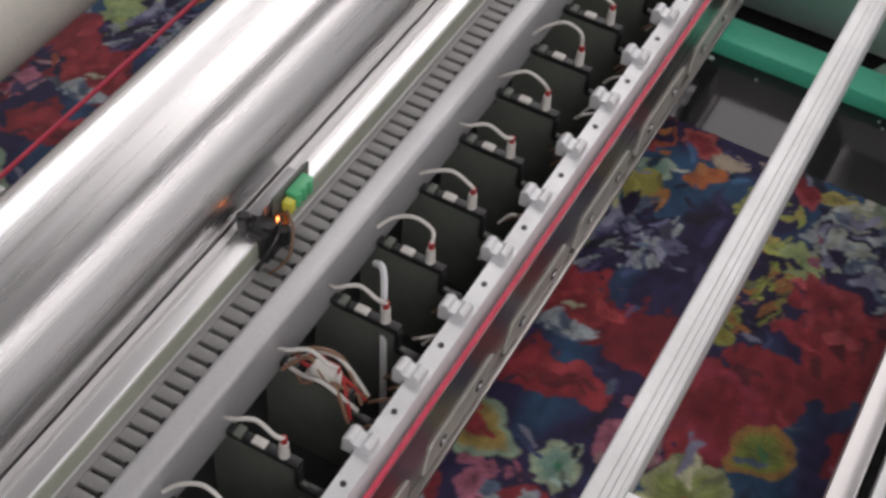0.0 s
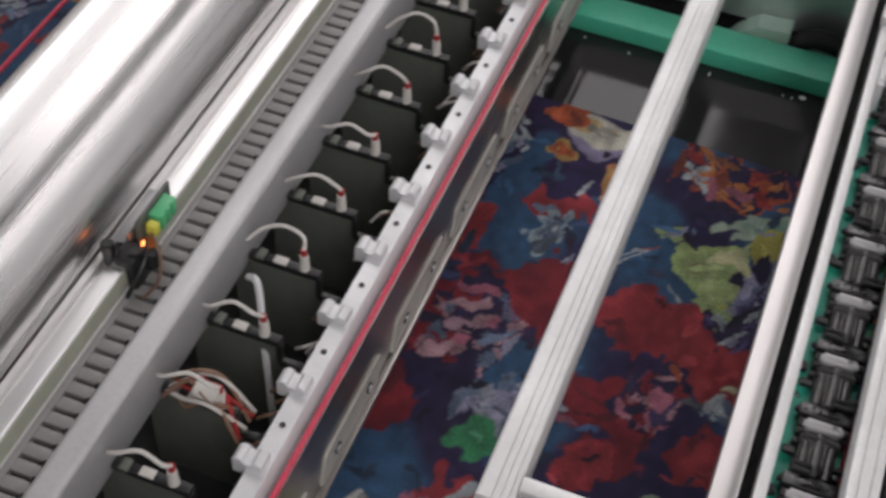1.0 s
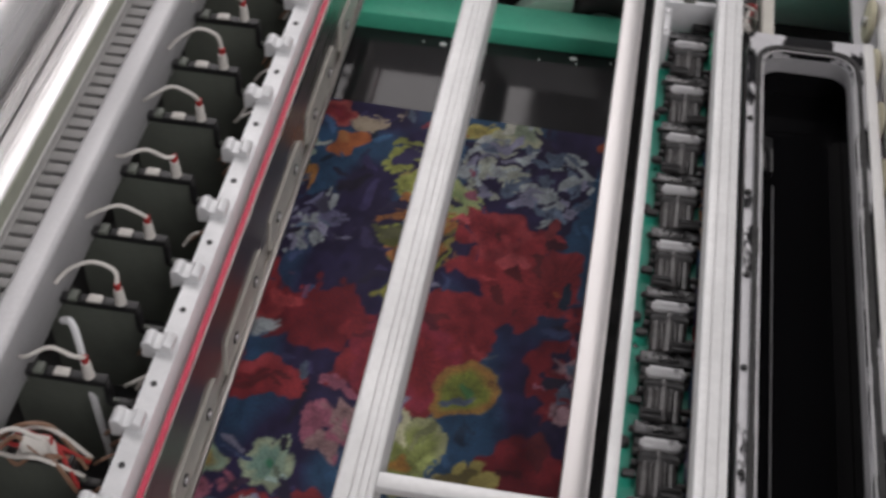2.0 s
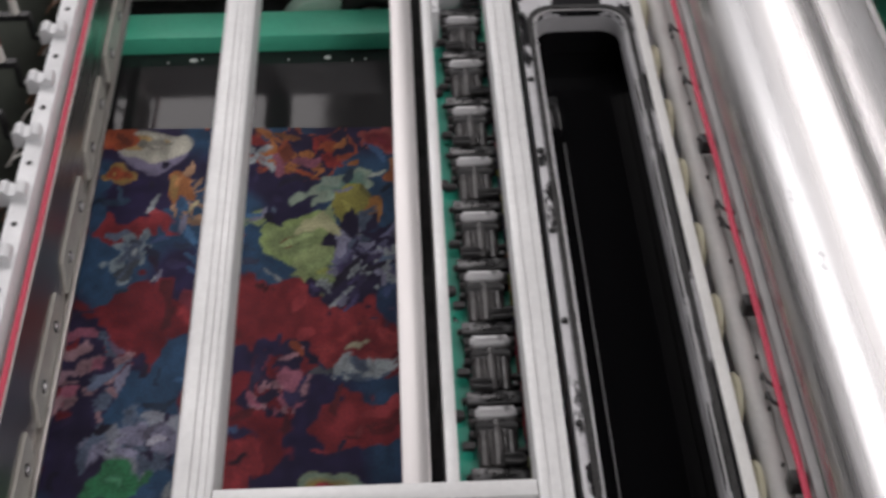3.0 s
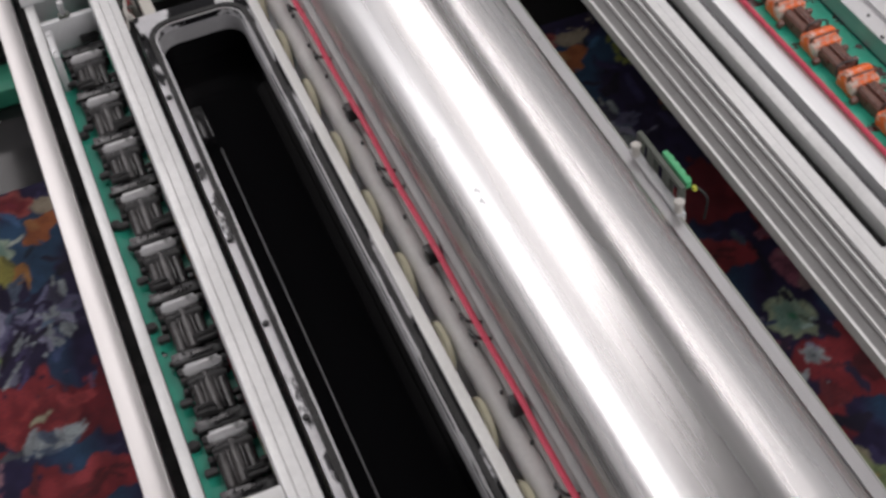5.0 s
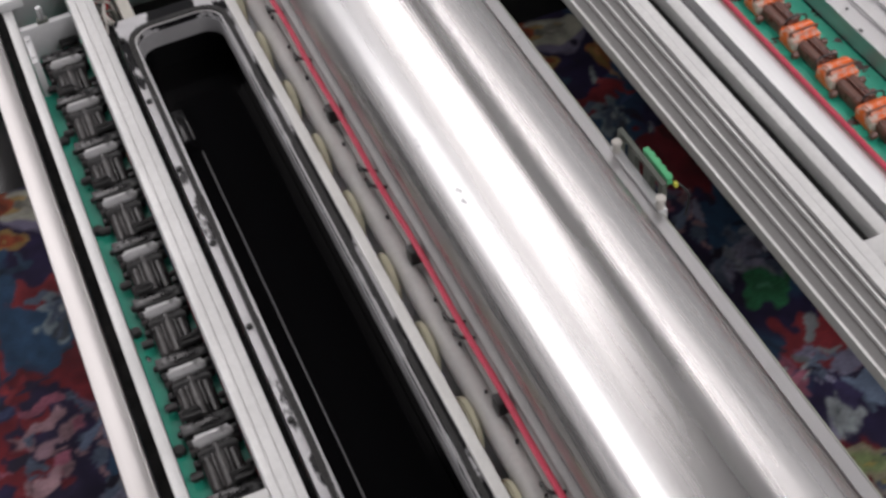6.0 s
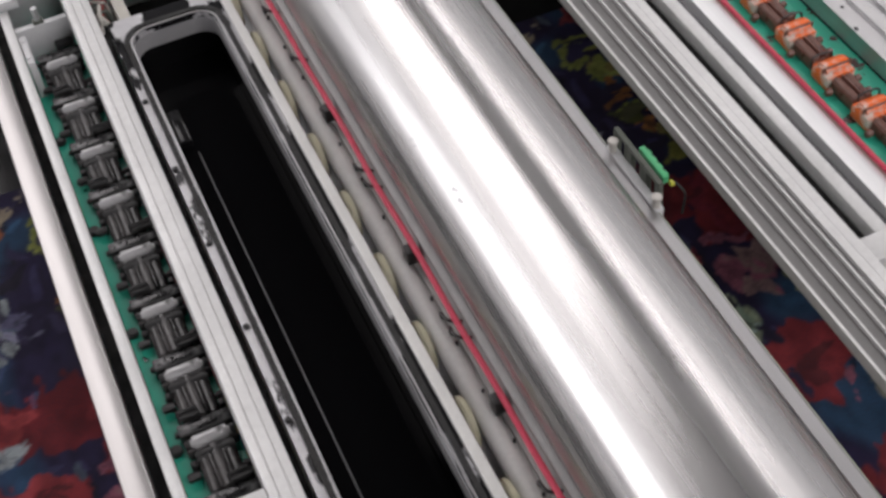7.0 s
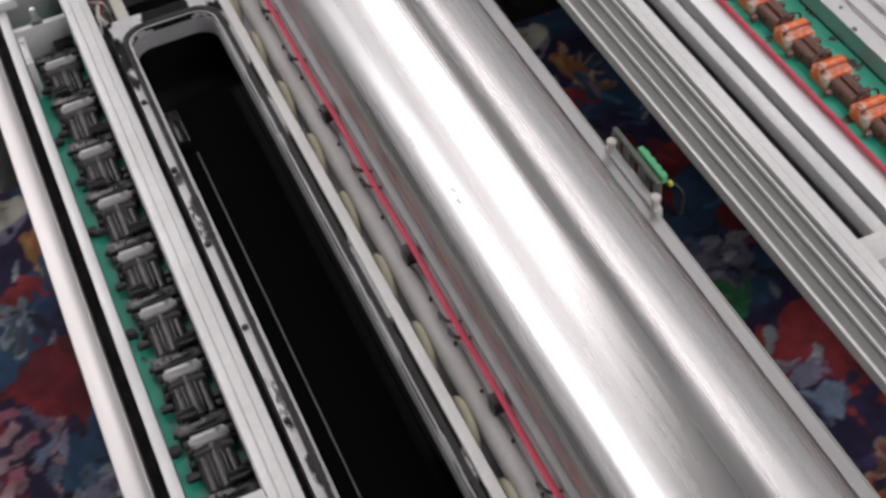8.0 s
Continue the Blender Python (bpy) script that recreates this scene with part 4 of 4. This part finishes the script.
IX0, IX1, IY0, IY1 = 0.1875, 0.2715, NEAR + 0.03, 1.150


def rounded_xy(x0, x1, y0, y1, r, n=6):
    return [(x, y) for x, y in rounded(x0, x1, y0, y1, r, n)]


def ring_band(inner, outer, z0, z1):
    """A closed band between two outlines with the same number of corners."""
    bm = bmesh.new()
    loops = [[bm.verts.new((x, y, z)) for x, y in line] for line, z in ((inner, z0), (inner, z1), (outer, z1), (outer, z0))]
    n = len(inner)
    for a in range(4):
        la, lb = loops[a], loops[(a + 1) % 4]
        for i in range(n):
            bm.faces.new((la[i], la[(i + 1) % n], lb[(i + 1) % n], lb[i]))
    return bm


RC = 0.020
part("rim", ring_band(rounded_xy(IX0, IX1, IY0, IY1, RC), rounded_xy(TX0, TX1, TY0, TY1, 0.004), TZ - 0.006, TZ), FLANGE, tr, "pale rim with splashes of black ink")
part("gasket", ring_band(rounded_xy(IX0 - 0.0030, IX1 + 0.0030, IY0 - 0.0030, IY1 + 0.0030, RC + 0.003), rounded_xy(IX0 - 0.0075, IX1 + 0.0075, IY0 - 0.0075, IY1 + 0.0075, RC + 0.006), TZ + 0.0002, TZ + 0.0026), RUBBER, tr, "black rubber gasket")
part("edge", ring_band(rounded_xy(IX0 - 0.0002, IX1 + 0.0002, IY0, IY1, RC), rounded_xy(IX0 - 0.0020, IX1 + 0.0020, IY0 - 0.002, IY1 + 0.002, RC + 0.002), TZ + 0.0001, TZ + 0.0012), ALU_DULL, tr, "bright worn inner edge")
part("wall_top", ring_band(rounded_xy(IX0 + 0.0006, IX1 - 0.0006, IY0 + 0.0006, IY1 - 0.0006, RC), rounded_xy(IX0 - 0.0012, IX1 + 0.0012, IY0 - 0.0012, IY1 + 0.0012, RC), 1.0365, TZ - 0.0062), WALLTOP, tr, "bare grey upper wall")
part("basin", ring_band(rounded_xy(IX0 + 0.0006, IX1 - 0.0006, IY0 + 0.0006, IY1 - 0.0006, RC), rounded_xy(IX0 - 0.0012, IX1 + 0.0012, IY0 - 0.0012, IY1 + 0.0012, RC), 0.940, 1.0362), WALLINK, tr, "inner wall wet with black ink")
part("basin_floor", bm_box(IX0 - 0.001, IX1 + 0.001, IY0 - 0.001, IY1 + 0.001, 0.934, 0.940), BLACK, tr)
part("ink", bm_box(IX0 + 0.001, IX1 - 0.001, IY0 + 0.001, IY1 - 0.001, 0.942, 1.008), INK, tr, "still glossy black ink")
# thin bar on the surface that imitates a long reflection in the ink
part("ink_glint", bm_tube([(0.2065, IY0 + 0.004, 1.0090), (0.2065, 1.015, 1.0090)], 0.0009, 8), ALU_ANOD, tr, "thin grey line added as a reflection in the ink")
part("dip_block", bm_box(0.1905, 0.2050, 1.02, 1.07, 1.004, 1.022, 0.003), WALLINK, tr)
part("outer_rim", bm_box(0.2825, 0.2918, TY0, TY1 - 0.002, TZ - 0.002, TZ + 0.0035, 0.001), PIPE, tr, "clean pale outer rim")
# black filler added so the gap beside the guard looks dark
part("gap_filler", bm_box(0.1655, TX0 - 0.0002, TY0, TY1 - 0.004, 1.030, 1.035), GAPSHADE, tr, "black strip added for the shade in the gap beside the guard")
part("side_skirt", bm_box(TX0 + 0.0006, TX0 + 0.003, TY0, TY1 - 0.004, 0.99, TZ - 0.006), GALV, tr)
part("side_skirt", bm_box(TX1 - 0.003, TX1 - 0.0006, TY0, TY1 - 0.004, 0.99, TZ - 0.006), GALV, tr)
bolt_me = mesh_of("rim_bolt", bm_cyl(0.0028, 0.003, (0, 0, TZ + 0.0012), seg=8, bevel=0.0006), BLACK)
for k in range(9):
    ob = new("rim_bolt", bolt_me)
    ob.parent, ob.location = tr, (0.1760, 0.36 + 0.098 * k, 0)
fs = group_thing("trough_support", "white post behind the trough's far end", "bracket")
part("post", bm_box(0.186, 0.198, 1.180, 1.404, 1.036, 1.056, 0.002), CREAM, fs)
tangle = group_thing("wire_bundle", "tangle of white and red wires behind the trough", "wires", (0.176, 1.225, 1.040))
for k in range(8):
    a = k * 1.1
    part("wire", bm_tube([(-0.008, 0.030 * math.sin(a), -0.006), (0.006 * math.cos(a), 0.012 * math.cos(a), 0.008 + 0.004 * math.sin(a * 1.7)),
                          (0.006 * math.sin(a), -0.010 + 0.014 * math.sin(a + 1), 0.004), (0.007, -0.030 + 0.010 * math.cos(a * 1.3), -0.008)], 0.0015, 6),
         (CABLE, REDTAPE, BOARD, CABLE)[k % 4], tangle)
thing("wire_tray", bm_box(0.1655, 0.1855, 1.179, 1.404, 1.020, 1.030, 0.001), DARKBASE, "dark tray under the wire tangle", "tray")

# ---------------------------------------------------------------- between trough and cylinder: rollers, pipe, hooks
thing("drip_tray", bm_box(0.2920, 0.3330, NEAR - 0.06, FAR, 0.985, 0.995), GALV, "grey sheet tray beside the trough", "tray")
thing("air_pipe", bm_cyl(0.0095, FAR - NEAR + 0.02, (0.3130, (FAR + NEAR) / 2 - 0.02, 1.0400), "y", 24), PIPE, "pale grey round pipe beside the cylinder", "pipe")
shelf = group_thing("cord_shelf", "pale grey shelf under the red cord, with an added thin lip", "ledge")
part("ledge", bm_box(0.3228, 0.3293, NEAR - 0.06, FAR, 1.036, 1.043, 0.001), PIPE, shelf)
# strip added to screen the cord from the cylinder and close the gap
part("lip", bm_box(0.3295, 0.3368, NEAR - 0.06, FAR, 1.030, 1.0672, 0.0012), LIPGREY, shelf, "thin grey lip added to block the cord's reflection in the cylinder")
disc_bm = bm_cyl(0.0225, 0.006, (0, 0, 0), "x", 28, bevel=0.0015)
disc_me = mesh_of("nylon_disc", disc_bm, DISC)
hub_me = mesh_of("hub", bm_cyl(0.005, 0.014, (0, 0, 0), "x", 12), GALV)
for k in range(-4, 6):
    g = group_thing("nylon_disc", "ivory nylon disc on edge beside the trough", "disc", (0.2985, 0.852 + 0.0805 * k, 1.0315), group="nylon discs")
    for nm, me in (("rim", disc_me), ("hub", hub_me)):
        ob = new(nm, me)
        ob.parent = g
hk = random.Random(9)
for k, y in enumerate((0.52, 0.60, 0.672, 0.69, 0.765, 0.853, 0.875, 0.955, 1.04, 1.12)):
    if k in (1, 4, 7):
        bm = bm_box(0.3160, 0.3270, y - 0.006, y + 0.006, 1.0500, 1.0640, 0.001)
    else:
        bm = bm_tube([(0.319, y + 0.009, 1.048), (0.3165, y + 0.004, 1.061), (0.318, y - 0.006, 1.063), (0.326, y - 0.009, 1.060), (0.330, y - 0.006, 1.056)], 0.0014, 6)
    thing("rope_hook", bm, BLACK, "small black hook holding the red cord", "hook", "hooks along the red cord")
rope(0.3235, 1.0655, ROPE, "taut red cord beside the polished cylinder", 0.0031, 0.0006)
bead = mesh_of("cord_bead", bm_cyl(0.0014, 0.0035, (0, 0, 0), "z", 8), BLACK)
for k in range(15):
    tagged(new("cord_bead", bead), "tiny black stud beside the red cord", "stud", "studs beside the cord").location = (0.3185 + hk.uniform(-0.001, 0.001), 0.42 + 0.05 * k, 1.0492)

# ---------------------------------------------------------------- bars over the fabric beyond the cylinder
gv = group_thing("grooved_bar", "grooved bare aluminium profile over the fabric", "profile bar")
part("profile", bm_extrude([(0.571, 1.060), (0.571, 1.0715), (0.5735, 1.0715), (0.5735, 1.066), (0.5852, 1.066), (0.5852, 1.0715), (0.5868, 1.0715), (0.5868, 1.066), (0.5980, 1.066), (0.5980, 1.0715),
                             (0.5996, 1.0715), (0.5996, 1.066), (0.6102, 1.066), (0.6102, 1.0715), (0.6120, 1.0715), (0.6120, 1.066), (0.6160, 1.066), (0.6165, 1.0725), (0.6235, 1.0725), (0.6238, 1.0721),
                             (0.6243, 1.0721), (0.6246, 1.0725), (0.6325, 1.0725), (0.6330, 1.072), (0.6330, 1.030), (0.6200, 1.030), (0.6180, 1.060)], NEAR - 0.06, FAR), WHITE, gv)
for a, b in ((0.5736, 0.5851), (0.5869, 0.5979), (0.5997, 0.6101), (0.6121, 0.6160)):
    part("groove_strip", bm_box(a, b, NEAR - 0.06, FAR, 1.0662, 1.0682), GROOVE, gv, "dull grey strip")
sr = group_thing("slot_rail", "flat aluminium bars along an open dark gap", "rail")
# floor of the open slot, with its shade put in as near black
part("channel", bm_box(0.6332, 0.6618, 0.612, FAR, 1.030, 1.036), GAPSHADE, sr, "open channel floor coloured black for its shade")
part("end_block", bm_box(0.6335, 0.6900, 0.585, 0.611, 1.030, 1.060, 0.0015), WHITE, sr, "white end block")
part("flat_bar", bm_extrude(rounded(0.6620, 0.6750, 1.030, 1.0505, 0.002, 2), 0.612, FAR), WHITE, sr)
part("groove", bm_box(0.6752, 0.6858, 0.612, FAR, 1.030, 1.038), ALU_ANOD, sr, "dark grey groove")
part("flat_bar", bm_extrude([(0.6860, 1.030), (0.6860, 1.0505), (0.7000, 1.0505), (0.7085, 1.046), (0.7085, 1.030)], 0.612, FAR), ALU, sr)
rope(0.7135, 1.0470, ROPE, "taut red cord beside the orange-stained valves", 0.003)
thing("cord_ledge", bm_box(0.7087, 0.7168, NEAR - 0.06, FAR, 1.020, 1.0440, 0.001), CREAM, "pale ledge under the red cord", "ledge")
thing("teal_plate", bm_box(0.7170, 0.7910, NEAR - 0.06, FAR, 1.018, 1.028), TEAL_OR, "teal painted plate splashed with reddish brown ink", "plate")
warm = [stained_valve((0.753, 0.0, -5), "brown ink valve with a white collar stained orange", "orange ink valves", s) for s in (True, False)]
for k in range(-6, 7):
    y = 0.7905 + 0.0605 * k
    src = warm[k % 2]
    if src.location.z < -1:
        src.location = (0.753, y, 1.028)
    else:
        copy_thing(src, pose(0.753, y, 1.028))
thing("grooved_bar", bm_extrude(ribbed(0.7915, 0.905, 1.030, 1.050, (0.8115, 0.8315, 0.8515, 0.8715, 0.8915), 0.004, 0.002), NEAR - 0.06, FAR), ALU_DULL,
      "wide dull aluminium profile with thin ribs", "profile bar")
stud_me = mesh_of("ink_spot", bm_cyl(0.003, 0.0006, (0, 0, 0.0003), seg=9), BLACK)
for k in range(16):
    ob = tagged(new("ink_spot", stud_me), "dried drop of dark ink on the bar's edge", "ink drop", "ink drops on the bar")
    ob.location, ob.scale = (0.7965 + hk.uniform(-0.003, 0.006), 0.55 + 0.04 * k + hk.uniform(-0.01, 0.01), 1.0501), (hk.uniform(0.5, 1.2), hk.uniform(0.5, 1.2), 1)
thing("wide_plate", bm_box(0.9055, 1.30, NEAR - 0.06, FAR, 1.030, 1.046, 0.002), ALU_DULL, "dull aluminium plate beyond the profile bar", "plate")

motions()
